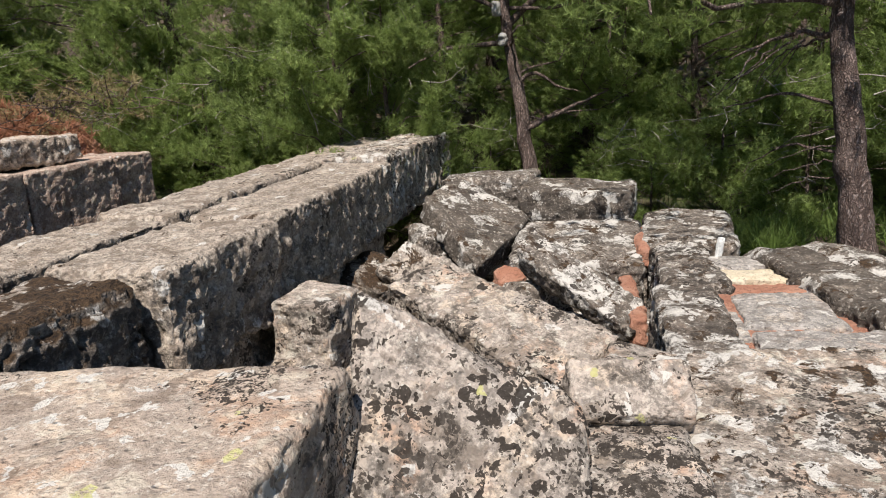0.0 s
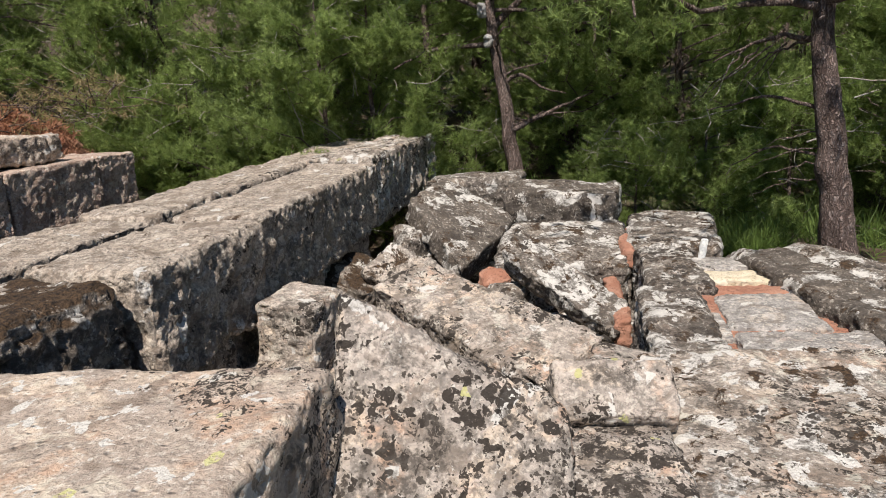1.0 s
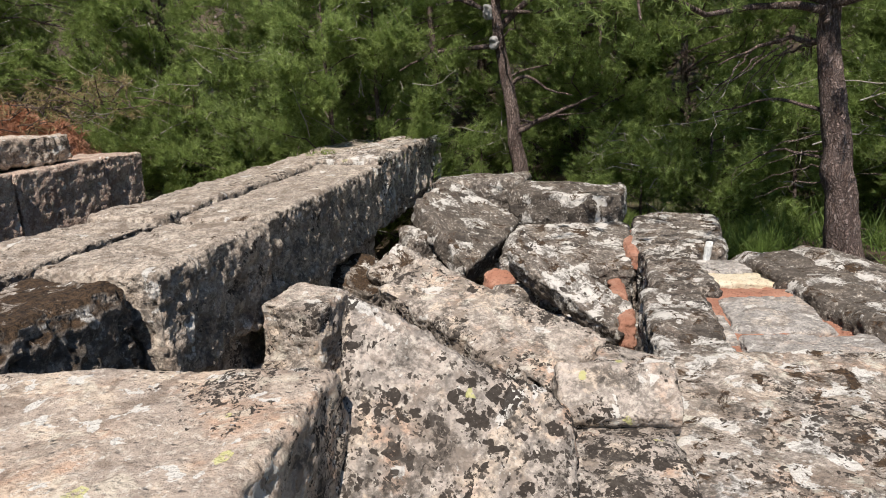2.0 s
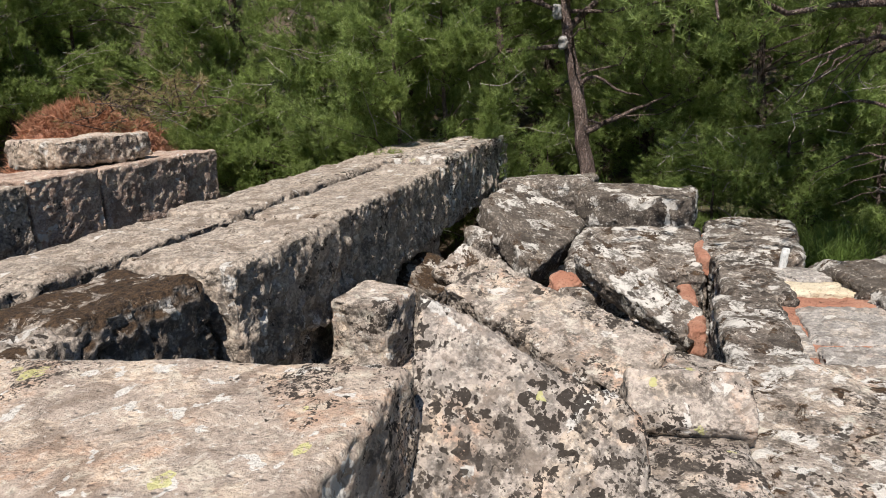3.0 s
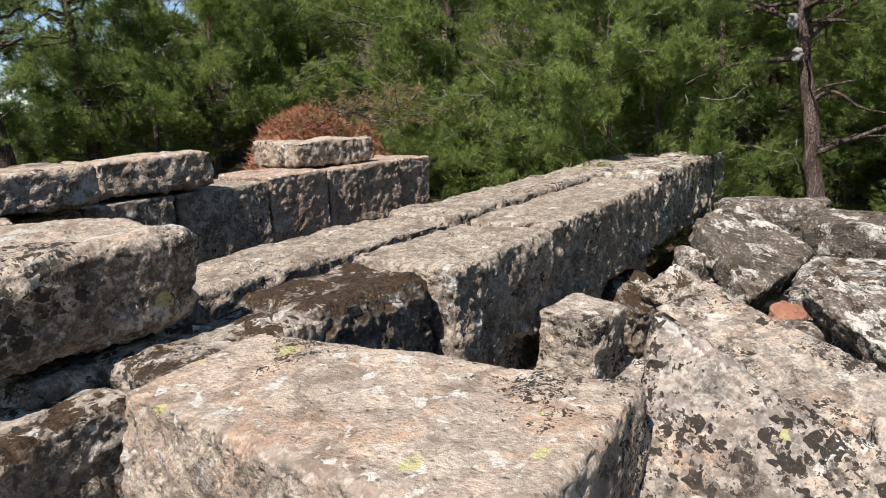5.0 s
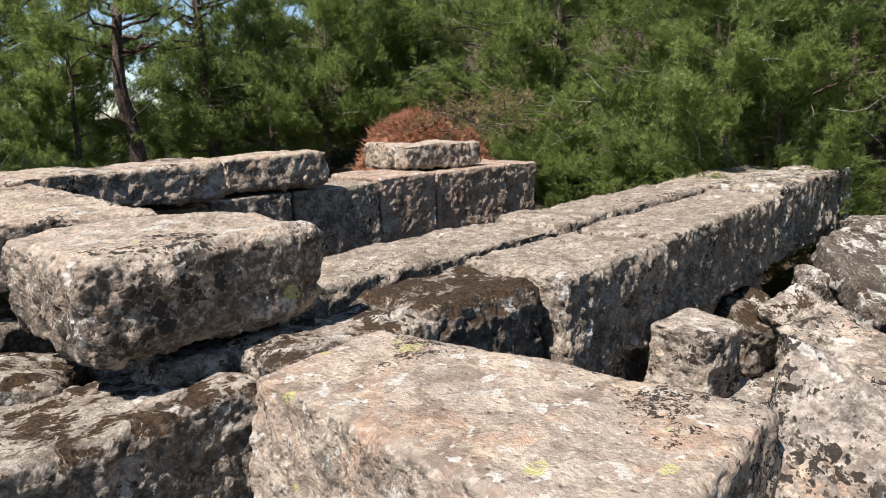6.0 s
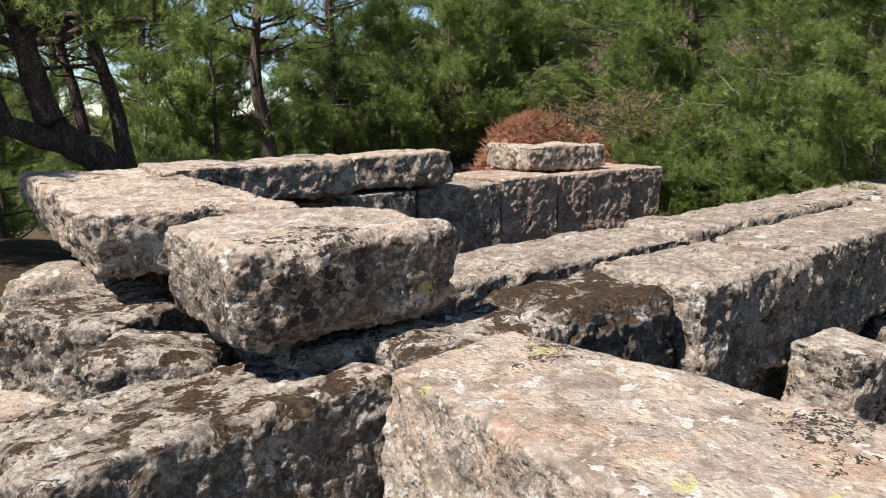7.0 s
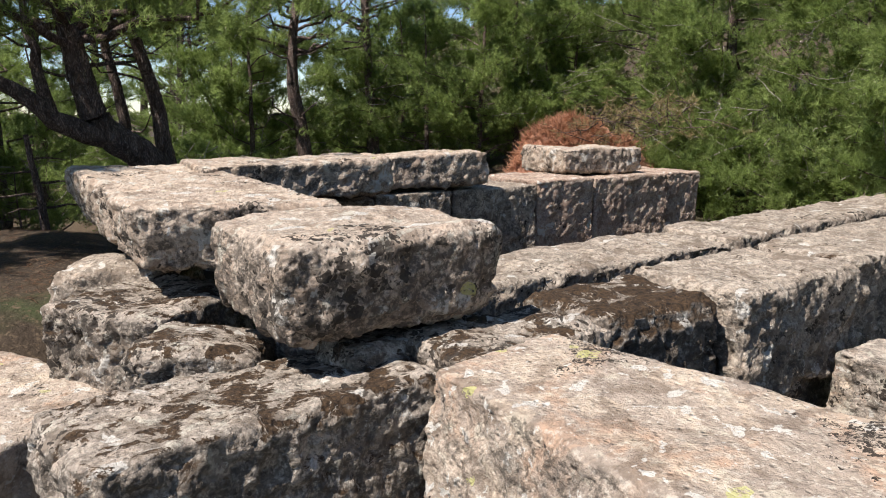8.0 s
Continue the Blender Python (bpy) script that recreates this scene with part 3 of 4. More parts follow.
def tube(points, radii, sides=8):
    """Vertices and quads of a bent, tapered limb."""
    pts = np.asarray(points, float)
    verts, faces = [], []
    for i, (p, r) in enumerate(zip(pts, radii)):
        d = pts[min(i + 1, len(pts) - 1)] - pts[max(i - 1, 0)]
        d = d / (np.linalg.norm(d) + 1e-9)
        a = np.cross(d, (0.0, 0.0, 1.0) if abs(d[2]) < 0.9 else (1.0, 0.0, 0.0))
        a /= np.linalg.norm(a)
        b = np.cross(d, a)
        for k in range(sides):
            t = 2 * math.pi * k / sides
            verts.append(p + r * (math.cos(t) * a + math.sin(t) * b))
        if i:
            for k in range(sides):
                u, v = (i - 1) * sides + k, (i - 1) * sides + (k + 1) % sides
                faces.append((u, u + sides, v + sides, v))
    return np.array(verts), np.array(faces)


def joined(pieces):
    vs, fs, n = [], [], 0
    for v, f in pieces:
        vs.append(v)
        fs.append(f + n)
        n += len(v)
    return np.concatenate(vs), np.concatenate(fs)


def needles(rng, centres, axes, per, length, width):
    """Tufts of thin blades round each centre, leaning along its axis."""
    n = len(centres)
    c = np.repeat(centres, per, 0)
    ax = np.repeat(axes, per, 0)
    d = rng.normal(size=(n * per, 3)) * 0.8 + ax
    d /= np.linalg.norm(d, axis=1, keepdims=True)
    s = np.cross(d, rng.normal(size=d.shape))
    s /= np.linalg.norm(s, axis=1, keepdims=True)
    ln = length * rng.uniform(0.6, 1.25, (n * per, 1))
    base = c + ax * rng.uniform(-0.7, 0.5, (n * per, 1)) * length
    wd = width * rng.uniform(0.7, 1.3, (n * per, 1))
    v = np.stack([base - s * wd, base + s * wd, base + d * ln], 1).reshape(-1, 3)
    f = np.arange(n * per * 3).reshape(-1, 3)
    return v, f


def bent(rng, pts, steps=16, wobble=0.02):
    """A smooth line through a few knots, with small irregular bends."""
    pts = np.asarray(pts, float)
    t = np.linspace(0, len(pts) - 1, steps)
    line = np.stack([np.interp(t, np.arange(len(pts)), pts[:, i]) for i in range(3)], 1)
    for _ in range(2):
        line[1:-1] = 0.5 * line[1:-1] + 0.25 * (line[2:] + line[:-2])
    line[1:-1] += rng.normal(0, wobble, (steps - 2, 3))
    return line


def part(name, geometry, mat, parent, label="", smooth=True):
    ob = new(name, mesh_from(name, *geometry, mat, smooth=smooth))
    ob.parent = parent
    return tagged(ob, label)


def make_pine(seed, height, spread, bare, tufts, radius, knots=None, kind=NEEDLES, label="", per=26, length=0.105, width=0.0042,
              dead=6, split=False, extra=(), group="forest pines", twigs=0):
    """A pine: tapered trunk, limbs, needle tufts grouped in sprays along the limbs. bare: share of the trunk free of live limbs.
    split: each limb a part of its own. extra: more limbs, as (knots, radius)."""
    rng = np.random.default_rng(seed)
    root = new("pine_tree")
    zs = np.linspace(-0.3, height, 14)
    if knots is None:
        wob = np.cumsum(rng.normal(0, 0.035 * height / 7, (14, 2)), 0)
        wob -= wob[0]
        pts = np.stack([wob[:, 0], wob[:, 1], zs], 1)
    else:
        pts = bent(rng, knots, 18, 0.012)
        zs = pts[:, 2]
    share = np.linspace(0, 1, len(pts))
    rad = radius * (1 - 0.80 * share) * np.where(share < 0.06, 1.25, 1)
    fine = np.interp(np.linspace(0, 1, 70), share, share)
    dense = np.stack([np.interp(fine, share, pts[:, i]) for i in range(3)], 1)
    tv, tf = tube(dense, np.interp(fine, share, rad), 14)
    axis = np.repeat(dense, 14, 0)
    tv = axis + (tv - axis) * (1 + 0.09 * fractal(tv * np.array([1, 1, 0.35]), 22, seed, 3))[:, None]
    limbs, cs, axs = [], [], []
    count = int(10 + 4.2 * height)
    for k in range(-dead, count):
        f = bare + (1 - bare) * (k + rng.uniform(0, 1)) / count if k >= 0 else rng.uniform(0.35, 1.0) * bare + 0.03
        i = f * (len(pts) - 1)
        base = np.array([np.interp(i, np.arange(len(pts)), pts[:, j]) for j in range(3)])
        az = rng.uniform(0, 2 * math.pi)
        g = max(0, (f - bare) / (1 - bare))
        ln = spread * (0.35 + 0.75 * math.sin(math.pi * min(1, 0.22 + 0.78 * g)) ** 0.8) * rng.uniform(0.6, 1.15) * (1.0 if g < 0.8 else 0.7)
        if k < 0:
            ln = spread * rng.uniform(0.25, 0.6)
        rise = rng.uniform(-0.15, 0.35) + 0.35 * g
        out = np.array([math.cos(az), math.sin(az), rise])
        s = np.linspace(0, 1, 6)
        bend = rng.normal(0, 0.10 * ln, (6, 3)) * s[:, None]
        line = base + out * ln * s[:, None] + bend + np.array([0, 0, 0.18 * ln]) * (s ** 2)[:, None]
        limbs.append(tube(line, (0.20 if k >= 0 else 0.11) * radius * (1 - 0.85 * s) * (1.1 - 0.7 * g) + 0.004, 6))
        if k < 0:
            continue
        sprays = max(3, int(5 * ln / 1.2))
        m = max(2, int(tufts / count * (0.5 + ln / spread) / sprays))
        for _ in range(sprays):
            t = rng.uniform(0.2, 1.0) ** 0.7
            spot = np.array([np.interp(t, s, line[:, i]) for i in range(3)])
            side = rng.normal(0, 1, 3) * (1, 1, 0.4)
            side = side / np.linalg.norm(side) * 0.30 * ln * (1.15 - 0.6 * t)
            u = rng.uniform(0.1, 1, (m, 1))
            cs.append(spot + side * u + out * 0.18 * ln * u + rng.normal(0, 0.10, (m, 3)))
            a = side / (np.linalg.norm(side) + 1e-6) * 0.6 + out / np.linalg.norm(out) * 0.6 + np.array([0, 0, 0.5])
            axs.append(np.tile(a / np.linalg.norm(a), (m, 1)))
    for n_, (kn, r0) in enumerate(extra):
        line = bent(rng, kn, 12, 0.012)
        limbs.append(tube(line, np.linspace(r0, r0 * 0.25, 12), 8))
    if split:
        part("trunk", (tv, tf), BARK, root)
        for geo in limbs:
            part("limb", geo, BARK, root)
    else:
        tri = [(tv, tf)] + limbs
        part("trunk", joined(tri), BARK, root)
    spray = np.concatenate(cs)
    dry = []
    for k in range(twigs):
        a = spray[rng.integers(len(spray))]
        out = (a - np.array([pts[0, 0], pts[0, 1], a[2]])) * (0.35, 0.35, 0) + rng.normal(0, 0.22, 3)
        dry.append(tube(bent(rng, [a - out * 0.8, a + rng.normal(0, 0.06, 3), a + out * 0.7], 6, 0.02), np.linspace(0.009, 0.003, 6), 4))
    if dry:
        tagged(part("deadwood", joined(dry), DEADWOOD, root), "thin grey dead twigs", kind="stuff")
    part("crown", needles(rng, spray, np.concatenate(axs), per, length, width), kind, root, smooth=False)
    return tagged(root, label or "green pine tree with a rough brown trunk", "tree", group)


def put_on_ground(ob, x, y, turn, scale=1.0, copy=True):
    m = pose(x, y, float(ground_height(x, y)) - 0.05, 0, 0, turn)
    if copy:
        ob = copy_thing(ob, m)
    else:
        ob.matrix_world = m
    ob.scale = (scale,) * 3
    return ob


def build_forest():
    rng = np.random.default_rng(4)
    kinds = [
        make_pine(1, 7.0, 1.9, 0.08, 4200, 0.12, twigs=70),
        make_pine(2, 8.5, 2.1, 0.26, 4400, 0.14, twigs=70),
        make_pine(3, 4.0, 1.6, 0.02, 3600, 0.07, dead=0, twigs=60, label="young bushy green pine"),
        make_pine(4, 9.5, 2.4, 0.42, 3800, 0.16, dead=9, twigs=70),
        make_pine(6, 1.7, 0.95, 0.0, 1500, 0.03, dead=0, twigs=25, label="low green pine bush", length=0.085, width=0.0034),
    ]
    spots = []
    for ring, gap in ((10.6, 1.6), (13, 1.9), (16, 2.2), (20, 2.6), (26, 3.4), (36, 4.6), (50, 6.5)):
        for a in np.arange(-100, 58, math.degrees(gap / ring)):
            deg = a + rng.uniform(-0.4, 0.4) * math.degrees(gap / ring)
            az = radians(deg)
            r = ring * rng.uniform(0.93, 1.10)
            if deg < -48 and rng.uniform() < (0.95 if r < 21 else 0.65 if r < 40 else 0.2):
                continue
            x, y = r * math.sin(az), r * math.cos(az)
            if (-43 < deg < -27 and r < 15.5) or (-11.5 < x < -5.0 and y < 11.5) or (-2 < deg < 36 and r < 12.6) or (deg < -43 and r < 12.5) or (-6.5 < x < -2.5 and y < 11.2):
                continue
            if -68.6 < deg < -64.6:
                continue  # an opening through which the sky shows
            spots.append((r * math.sin(az), r * math.cos(az), r, deg))
    for ob, (x, y) in zip(kinds, ((9.0, 13.0), (12.0, 14.0), (7.4, 12.6), (15.0, 16.0), (6.3, 10.6))):
        put_on_ground(ob, x, y, 40 * x, copy=False)
    for x, y, r, a in spots:
        if r < 12:
            k = rng.choice([2, 4, 4, 2, 0])
        elif r < 16:
            k = rng.choice([0, 2, 2, 0, 1])
        else:
            k = rng.choice([0, 1, 1, 2, 3])
        if a < -46:
            k = rng.choice([1, 3, 2, 4]) if r < 20 else rng.choice([2, 2, 0, 1])
        turn, size = rng.uniform(0, 360), rng.uniform(0.8, 1.2)
        if -49 < a < -33 and r > 17 and int(abs(a) * 10) % 5 < 3:
            continue  # the wood thins out here
        if -16.5 < a < -9 and (k in (1, 3) or (k == 0 and r < 12)):
            k = 2  # no bare trunk stands behind the wall's end
        put_on_ground(kinds[k], x, y, turn, size)
    for x, y, k in ((-9.6, 14.6, 2), (-7.9, 14.9, 0), (-6.4, 14.3, 2), (-11.2, 14.2, 2), (-5.6, 13.4, 4), (-6.3, 12.9, 4)):
        put_on_ground(kinds[k], x, y, 70 * x, 1.0)
    for _ in range(9):
        az, r = radians(rng.uniform(-50, -30)), rng.uniform(16.5, 26)
        put_on_ground(kinds[rng.choice([2, 0, 2])], r * math.sin(az), r * math.cos(az), rng.uniform(0, 360), rng.uniform(0.8, 1.15))
    for x, y, sc in ((3.2, 9.6, 1.15), (4.3, 9.4, 1.2), (2.4, 9.9, 0.8), (5.2, 8.6, 1.2)):
        put_on_ground(kinds[4], x, y, 77 * x, sc)
    # crowns that frame the opening
    for deg, r, k, sc in ((-66.0, 31, 3, 1.1), (-69.3, 23, 3, 1.0), (-63.6, 23, 3, 1.0), (-73, 20, 3, 0.95), (-76, 14, 0, 0.9), (-71.0, 24, 2, 1.0), (-60, 17, 2, 1.0)):
        put_on_ground(kinds[k], r * math.sin(radians(deg)), r * math.cos(radians(deg)), 31 * r, sc)
    # undergrowth on the open slope
    for _ in range(46):
        az, r = radians(rng.uniform(-96, -52)), rng.uniform(12.5, 34)
        low = -70.5 < math.degrees(az) < -62.5
        put_on_ground(kinds[4 if low else rng.choice([2, 4, 2])], r * math.sin(az), r * math.cos(az), rng.uniform(0, 360), rng.uniform(0.7, 1.15))
    # low bushes close behind the masonry
    for x, y, sc in ((-3.0, 12.2, 1.0), (-2.0, 12.0, 0.9), (-3.9, 12.6, 0.9), (-4.9, 13.0, 1.1), (0.2, 11.8, 0.8), (2.3, 10.6, 0.7),
                     (3.4, 9.6, 0.6), (4.6, 10.2, 0.9), (5.8, 9.0, 0.9), (-1.2, 12.6, 1.0), (-6.4, 13.5, 1.0), (-12.5, 6.2, 1.0), (-12.0, 3.2, 0.9), (-14.0, 8.0, 1.1)):
        put_on_ground(kinds[4], x, y, rng.uniform(0, 360), sc)


def build_named_pines():
    def at(ob, x, y):
        ob.location = (x, y, 0)
        return ob

    g = "pines beside the ruin"
    # dark slender pine behind the heap
    make_pine(11, 8, 3.2, 0.58, 6000, 0.135, knots=[(0.98, 11, -1.0), (0.80, 11, -0.1), (0.72, 11, 0.9), (0.60, 11, 1.7), (0.52, 11, 2.6), (0.45, 11, 4.0), (0.6, 11.1, 7.5)], split=True, dead=5, group=g,
              label="slender dark pine with crooked bare limbs",
              extra=[([(0.73, 11, 0.42), (1.1, 10.9, 0.60), (1.6, 10.8, 0.80), (2.0, 10.8, 0.95)], 0.045), ([(0.68, 11, 1.15), (0.95, 10.9, 1.30), (1.25, 10.9, 1.05), (1.6, 10.8, 0.95)], 0.035),
                     ([(0.62, 11, 1.75), (0.2, 10.8, 1.70), (-0.3, 10.7, 1.72), (-0.9, 10.6, 1.45)], 0.045), ([(0.56, 11, 1.95), (0.95, 11, 2.3), (1.5, 10.9, 2.6), (2.2, 10.8, 2.8)], 0.06)])
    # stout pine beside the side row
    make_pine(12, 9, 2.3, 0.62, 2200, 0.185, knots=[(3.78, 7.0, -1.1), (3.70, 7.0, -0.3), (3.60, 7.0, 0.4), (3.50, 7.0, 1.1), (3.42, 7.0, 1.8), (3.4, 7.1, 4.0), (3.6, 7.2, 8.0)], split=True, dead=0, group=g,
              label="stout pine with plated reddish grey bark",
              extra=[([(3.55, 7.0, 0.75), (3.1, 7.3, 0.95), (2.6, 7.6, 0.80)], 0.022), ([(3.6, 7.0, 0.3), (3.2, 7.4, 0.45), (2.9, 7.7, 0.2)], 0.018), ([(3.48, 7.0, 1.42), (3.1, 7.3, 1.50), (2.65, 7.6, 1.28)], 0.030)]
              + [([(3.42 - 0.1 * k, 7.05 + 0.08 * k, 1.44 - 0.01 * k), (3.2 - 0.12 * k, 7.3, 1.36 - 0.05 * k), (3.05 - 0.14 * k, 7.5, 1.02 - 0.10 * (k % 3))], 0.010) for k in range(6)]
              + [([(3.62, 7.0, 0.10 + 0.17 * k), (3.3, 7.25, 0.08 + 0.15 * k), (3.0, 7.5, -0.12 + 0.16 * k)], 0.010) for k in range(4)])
    make_pine(13, 7, 1.8, 0.22, 2600, 0.10, knots=[(3.75, 12, -1.1), (3.66, 12, 0.0), (3.6, 12, 0.9), (3.5, 12, 3), (3.6, 12, 6.5)], group=g)
    make_pine(14, 5, 1.3, 0.35, 1500, 0.035, knots=[(2.28, 11.6, -1.1), (2.2, 11.6, 0.4), (2.18, 11.6, 2.0), (2.2, 11.6, 5)], group=g, label="thin young pine with a straight stem")
    make_pine(15, 6, 1.6, 0.30, 2200, 0.09, knots=[(2.65, 12.4, -1.1), (2.62, 12.4, -0.5), (2.55, 12.4, 1.0), (2.5, 12.4, 5.5)], group=g)
    # forked pine with a low sweeping limb
    make_pine(16, 8, 2.6, 0.62, 4000, 0.25, knots=[(-9.2, 4.6, -0.6), (-9.1, 4.15, 0.62), (-9.0, 3.6, 0.97), (-9.0, 3.2, 1.20), (-9.0, 3.08, 1.8), (-9.0, 2.95, 2.5), (-9.1, 2.9, 4.5), (-9.0, 3.1, 7.5)], split=True, dead=1, group=g,
              label="dark forked pine with a low sweeping limb",
              extra=[([(-9.0, 3.3, 1.12), (-9.0, 2.75, 1.30), (-9.0, 2.45, 1.62), (-9.0, 2.05, 1.85), (-9.0, 1.4, 2.2)], 0.14), ([(-9.0, 2.75, 1.32), (-9.0, 2.65, 1.75), (-9.0, 2.58, 2.25), (-9.1, 2.5, 3.4)], 0.09),
                     ([(-9.0, 3.06, 1.9), (-8.9, 3.5, 2.0), (-8.9, 3.9, 1.85)], 0.03)])
    make_pine(17, 8, 2.0, 0.6, 1800, 0.13, knots=[(-9.9, 4.7, -0.6), (-9.9, 4.5, 0.9), (-9.9, 4.3, 1.9), (-9.9, 4.1, 2.6), (-9.9, 3.9, 4.5), (-9.9, 4.0, 7.6)], group=g)
    make_pine(18, 8, 2.0, 0.5, 2000, 0.10, knots=[(-11.0, 4.6, -0.6), (-11.0, 4.4, 1.4), (-11.0, 4.2, 2.4), (-11.0, 4.0, 4.5), (-11.0, 4.0, 7.6)], group=g)
    make_pine(19, 9, 1.8, 0.50, 1100, 0.17, knots=[(-12.6, 8.95, -0.8), (-12.5, 8.75, 0.9), (-12.5, 8.45, 2.0), (-12.5, 8.6, 3.0), (-12.5, 8.8, 4.5), (-12.4, 8.9, 8.5)], group=g, split=True, dead=6, label="tall pine with a kinked dark trunk")
    make_pine(20, 9, 1.8, 0.50, 1100, 0.15, knots=[(-13.1, 11.4, -0.8), (-13.0, 11.1, 0.8), (-13.0, 10.95, 3.2), (-12.9, 10.8, 5.5), (-12.8, 10.8, 8.5)], group=g, dead=8)
    make_pine(21, 5, 1.7, 0.30, 2600, 0.10, knots=[(-11.1, 12.7, -0.8), (-11.0, 12.6, 0.8), (-11.0, 12.7, 1.8), (-10.9, 12.8, 4.8)], group=g)


def build_shade_pines():
    """Pines added out of view; their crowns shade the forked pine and the soil."""
    for seed, x, y in ((32, -10.3, -0.2), (33, -12.8, -1.4), (31, -8.0, -0.9)):
        put_on_ground(make_pine(seed, 7.5, 1.3 if seed == 31 else 2.3, 0.30, 5000, 0.17, label="tall pine added out of view to shade the soil"), x, y, 0, copy=False)


def build_bank():
    """A cut bank of red earth with dry brush hanging over it."""
    rng = np.random.default_rng(9)
    n = 60
    u, v = np.meshgrid(np.linspace(-1, 1, n), np.linspace(-1, 1, n), indexing="ij")
    x, y = -7.9 + 2.9 * u, 12.1 + 1.9 * v
    r = np.hypot(u * 1.05, v)
    p = np.stack([x, y, 0 * x], -1).reshape(-1, 3)
    z = -1.2 + 2.3 * (1 - smooth_step(0.05, 1.05, r + 0.16 * fractal(p, 1.2, 3, 3).reshape(r.shape))) + 0.11 * fractal(p, 2.6, 8, 5, 0.6).reshape(r.shape)
    verts = np.stack([x, y, z], -1).reshape(-1, 3)
    i, j = np.meshgrid(np.arange(n - 1), np.arange(n - 1), indexing="ij")
    a = i * n + j
    faces = np.stack([a, a + n, a + n + 1, a + 1], -1).reshape(-1, 4)
    tagged(new("earth_bank", mesh_from("earth_bank", verts, faces, MAT["red"])), "cut bank of bare red earth below pines", "earth bank", kind="structure")
    # rust-coloured needles shed down its face
    k = 3200
    az = rng.uniform(1.9, 6.3, k)
    rr = rng.uniform(0.08, 1.0, k)
    bx, by = rr * np.cos(az), rr * np.sin(az)
    bz = z[np.clip(((bx + 1) / 2 * (n - 1)).round().astype(int), 0, n - 1), np.clip(((by + 1) / 2 * (n - 1)).round().astype(int), 0, n - 1)] + 0.05
    cs = np.stack([-7.9 + 2.9 * bx, 12.1 + 1.9 * by, bz], 1)
    ax = np.stack([0.4 * np.cos(az), 0.5 * np.sin(az), 0.5 + 0.3 * np.cos(7 * az)], 1)
    ob = new("dry_needle_fall", mesh_from("dry_needle_fall", *needles(rng, cs, ax, 9, 0.22, 0.010), RUST, smooth=False))
    tagged(ob, "rust-brown dead needles hanging over red earth", "dead needles", kind="stuff")
    # dead brush above and beside it
    twigs, cs = [], []
    for _ in range(64):
        f = rng.uniform(0, 1)
        base = np.array([-7.5 + 2.1 * f, 11.6 + rng.uniform(-0.5, 0.6), 0.80 + rng.uniform(0, 0.55) + 0.30 * f])
        tip = base + np.array([rng.normal(0.2, 0.45), rng.normal(-0.2, 0.3), rng.uniform(-0.25, 0.45)])
        line = bent(rng, [base, (base + tip) / 2 + rng.normal(0, 0.08, 3), tip], 6, 0.02)
        twigs.append(tube(line, np.linspace(0.012, 0.003, 6), 4))
        cs.append(line[2:] + rng.normal(0, 0.07, (4, 3)))
    brush = new("dead_brush")
    for geo in twigs:
        part("twig", geo, BARK, brush)
    c = np.concatenate(cs)
    ax = rng.normal(0, 0.6, c.shape) + (0.3, -0.2, 0.1)
    part("foliage", needles(rng, c, ax, 12, 0.13, 0.0045), DRY, brush, "straw-coloured dead needles", smooth=False)
    tagged(brush, "dry straw-coloured dead brush over a red bank", "brush")


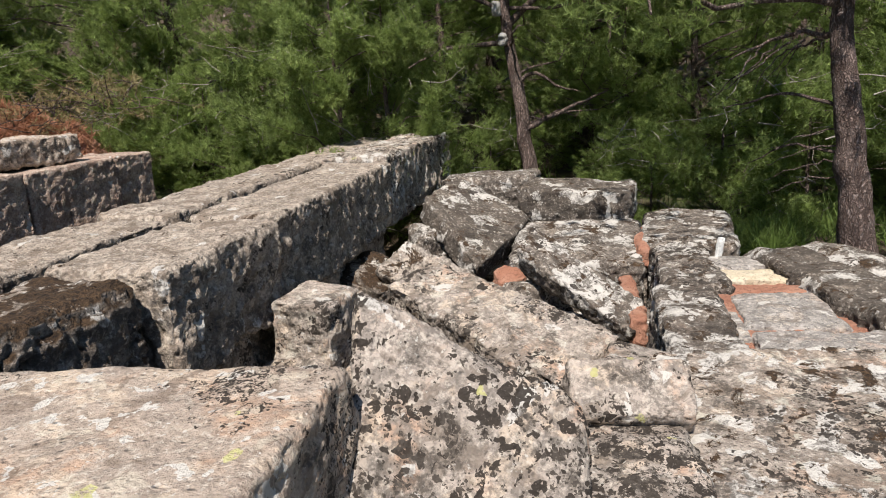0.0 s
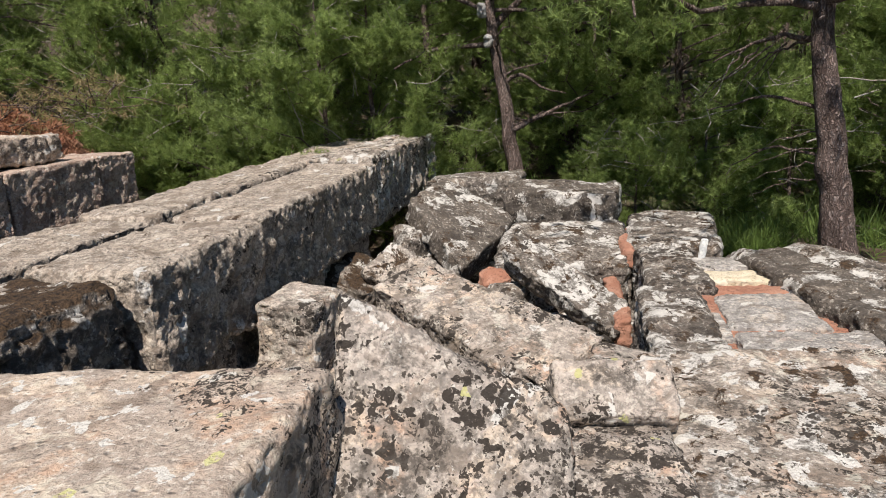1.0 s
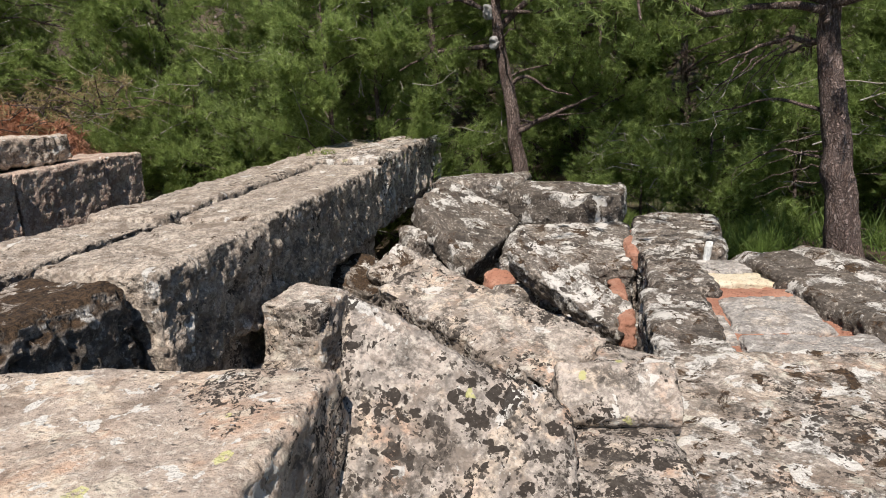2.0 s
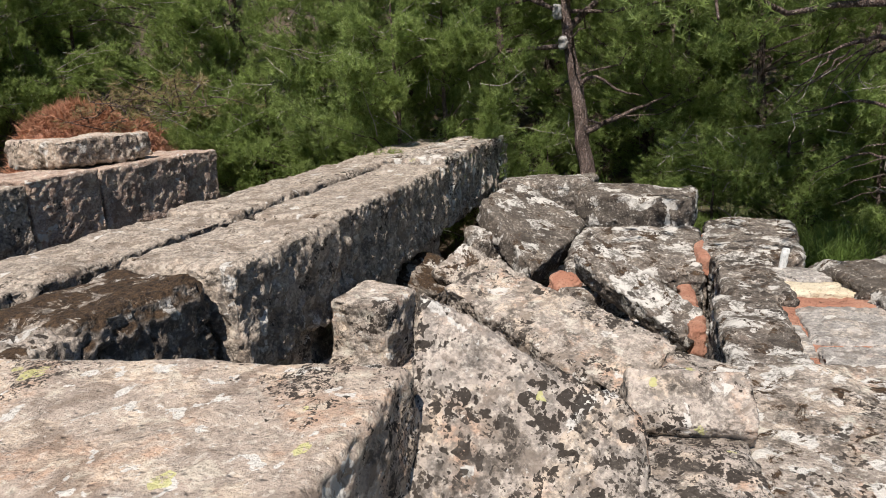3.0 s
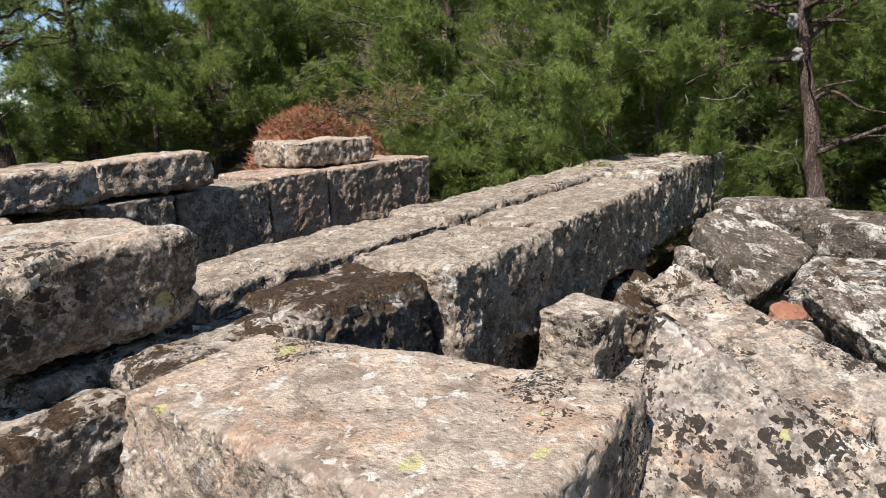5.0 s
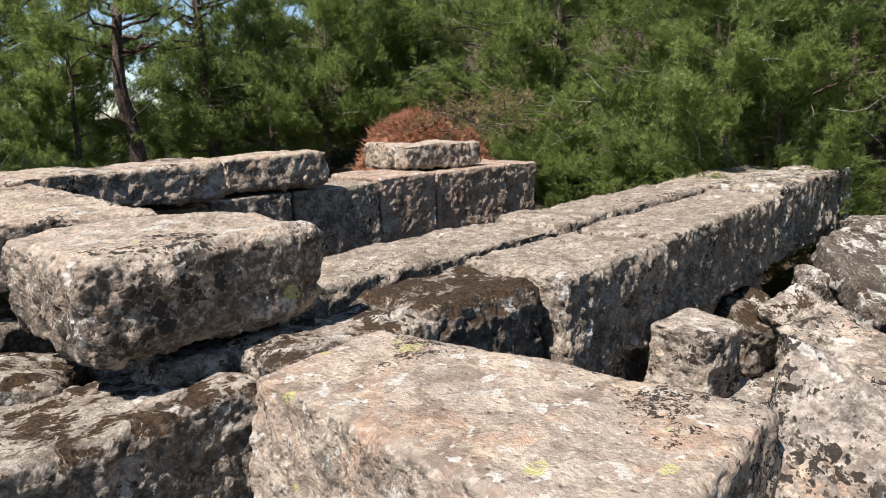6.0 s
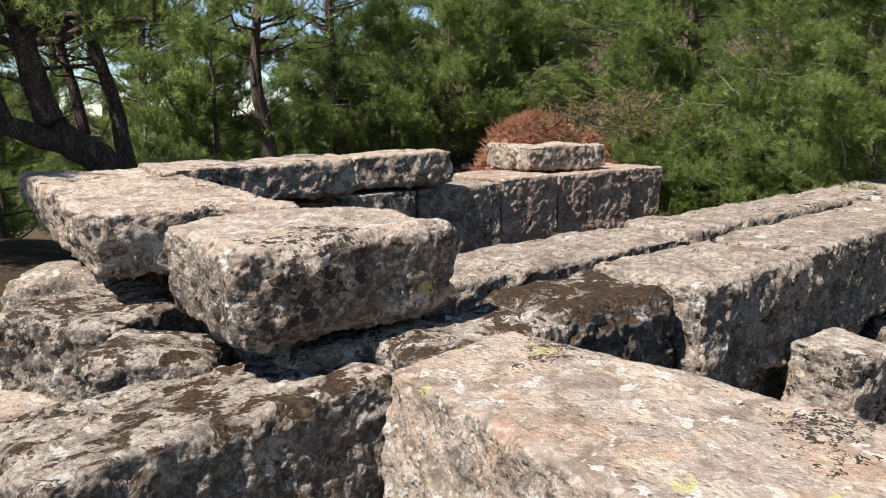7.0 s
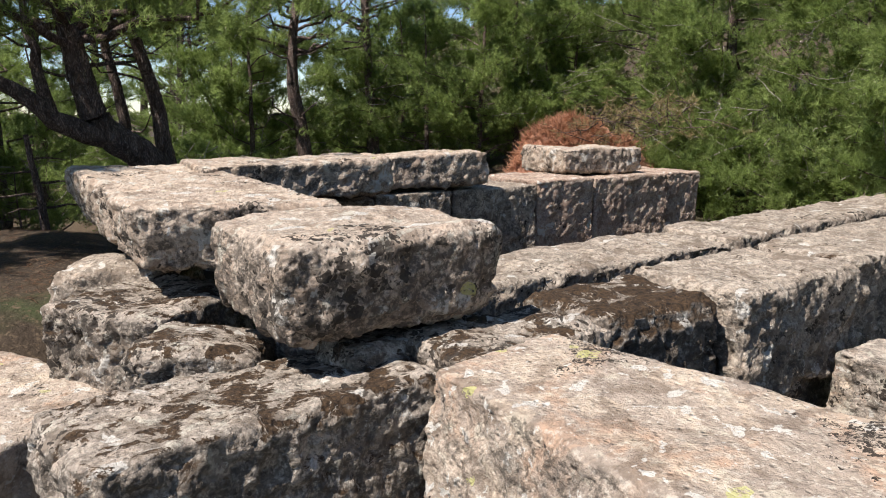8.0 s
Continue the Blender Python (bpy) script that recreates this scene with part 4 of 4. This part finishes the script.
def build_grass():
    rng = np.random.default_rng(21)
    cs = []
    for cx, cy, spread, n in ((3.15, 8.0, 0.28, 260), (4.5, 8.4, 0.5, 120), (0.5, 12.5, 2.0, 300), (-3.5, 12.5, 2.0, 250)):
        p = rng.normal(0, spread, (n, 2)) + (cx, cy)
        cs.append(np.column_stack([p, ground_height(p[:, 0], p[:, 1])]))
    c = np.concatenate(cs)
    ax = rng.normal(0, 0.25, c.shape) * (1, 1, 0) + (0, 0, 1.0)
    v, f = needles(rng, c, ax, 9, 0.42, 0.006)
    tagged(new("grass_clumps", mesh_from("grass_clumps", v, f, GRASS, smooth=False)), "tall thin green grass in clumps below pines", "grass", kind="stuff")


build_forest()
build_named_pines()
build_shade_pines()
build_bank()
build_grass()


def build_dead_sapling():
    """A dead little pine with stubs of level branches."""
    rng = np.random.default_rng(31)
    root = new("dead_sapling")
    foot = np.array([-9.6, 2.75, float(ground_height(-9.6, 2.75)) - 0.1])
    stem = bent(rng, [foot, foot + (0.0, -0.05, 0.7), foot + (0.0, -0.12, 1.35)], 10, 0.01)
    part("stem", tube(stem, np.linspace(0.06, 0.03, 10), 8), BARK, root)
    for f, side, ln in ((0.35, 1, 0.7), (0.5, -1, 0.8), (0.58, 1, 0.6), (0.72, -1, 0.5), (0.8, 1, 0.35), (0.42, -1, 0.4)):
        a = stem[int(f * 9)]
        line = bent(rng, [a, a + (0.05, side * ln * 0.5, 0.02), a + (0.1, side * ln, -0.02)], 6, 0.012)
        part("limb", tube(line, np.linspace(0.018, 0.006, 6), 6), BARK, root)
    tagged(root, "dead bare sapling with short level branches", "dead tree")


build_dead_sapling()


def build_litter():
    """Dead needles on the open soil beside the wall."""
    rng = np.random.default_rng(41)
    n = 2600
    x, y = rng.uniform(-11, -5.5, n), rng.uniform(-0.5, 4.5, n)
    c = np.stack([x, y, ground_height(x, y) + 0.01], 1)
    ax = rng.normal(0, 1, c.shape) * (1, 1, 0.08)
    v, f = needles(rng, c, ax, 5, 0.12, 0.004)
    v[:, 2] = ground_height(v[:, 0], v[:, 1]) + np.clip((v[:, 2] - ground_height(v[:, 0], v[:, 1])) * 0.2, 0.004, 0.05)
    tagged(new("needle_litter", mesh_from("needle_litter", v, f, LITTER, smooth=False)), "rust-brown dead pine needles strewn over soil", "needle litter", kind="stuff")


def build_nests():
    for x, y, z, d in ((0.50, 10.86, 1.84, 0.09), (0.42, 10.88, 2.30, 0.12)):
        stone("moth_nest", "silk", (x, y, z), (d * 1.0, d * 0.8, d * 1.6), yaw=30, edge=d * 0.42, rough=0.035, cell=0.015, label="pale silk moth nest among pine limbs", category="moth nest", group="moth nests")


build_litter()
build_nests()
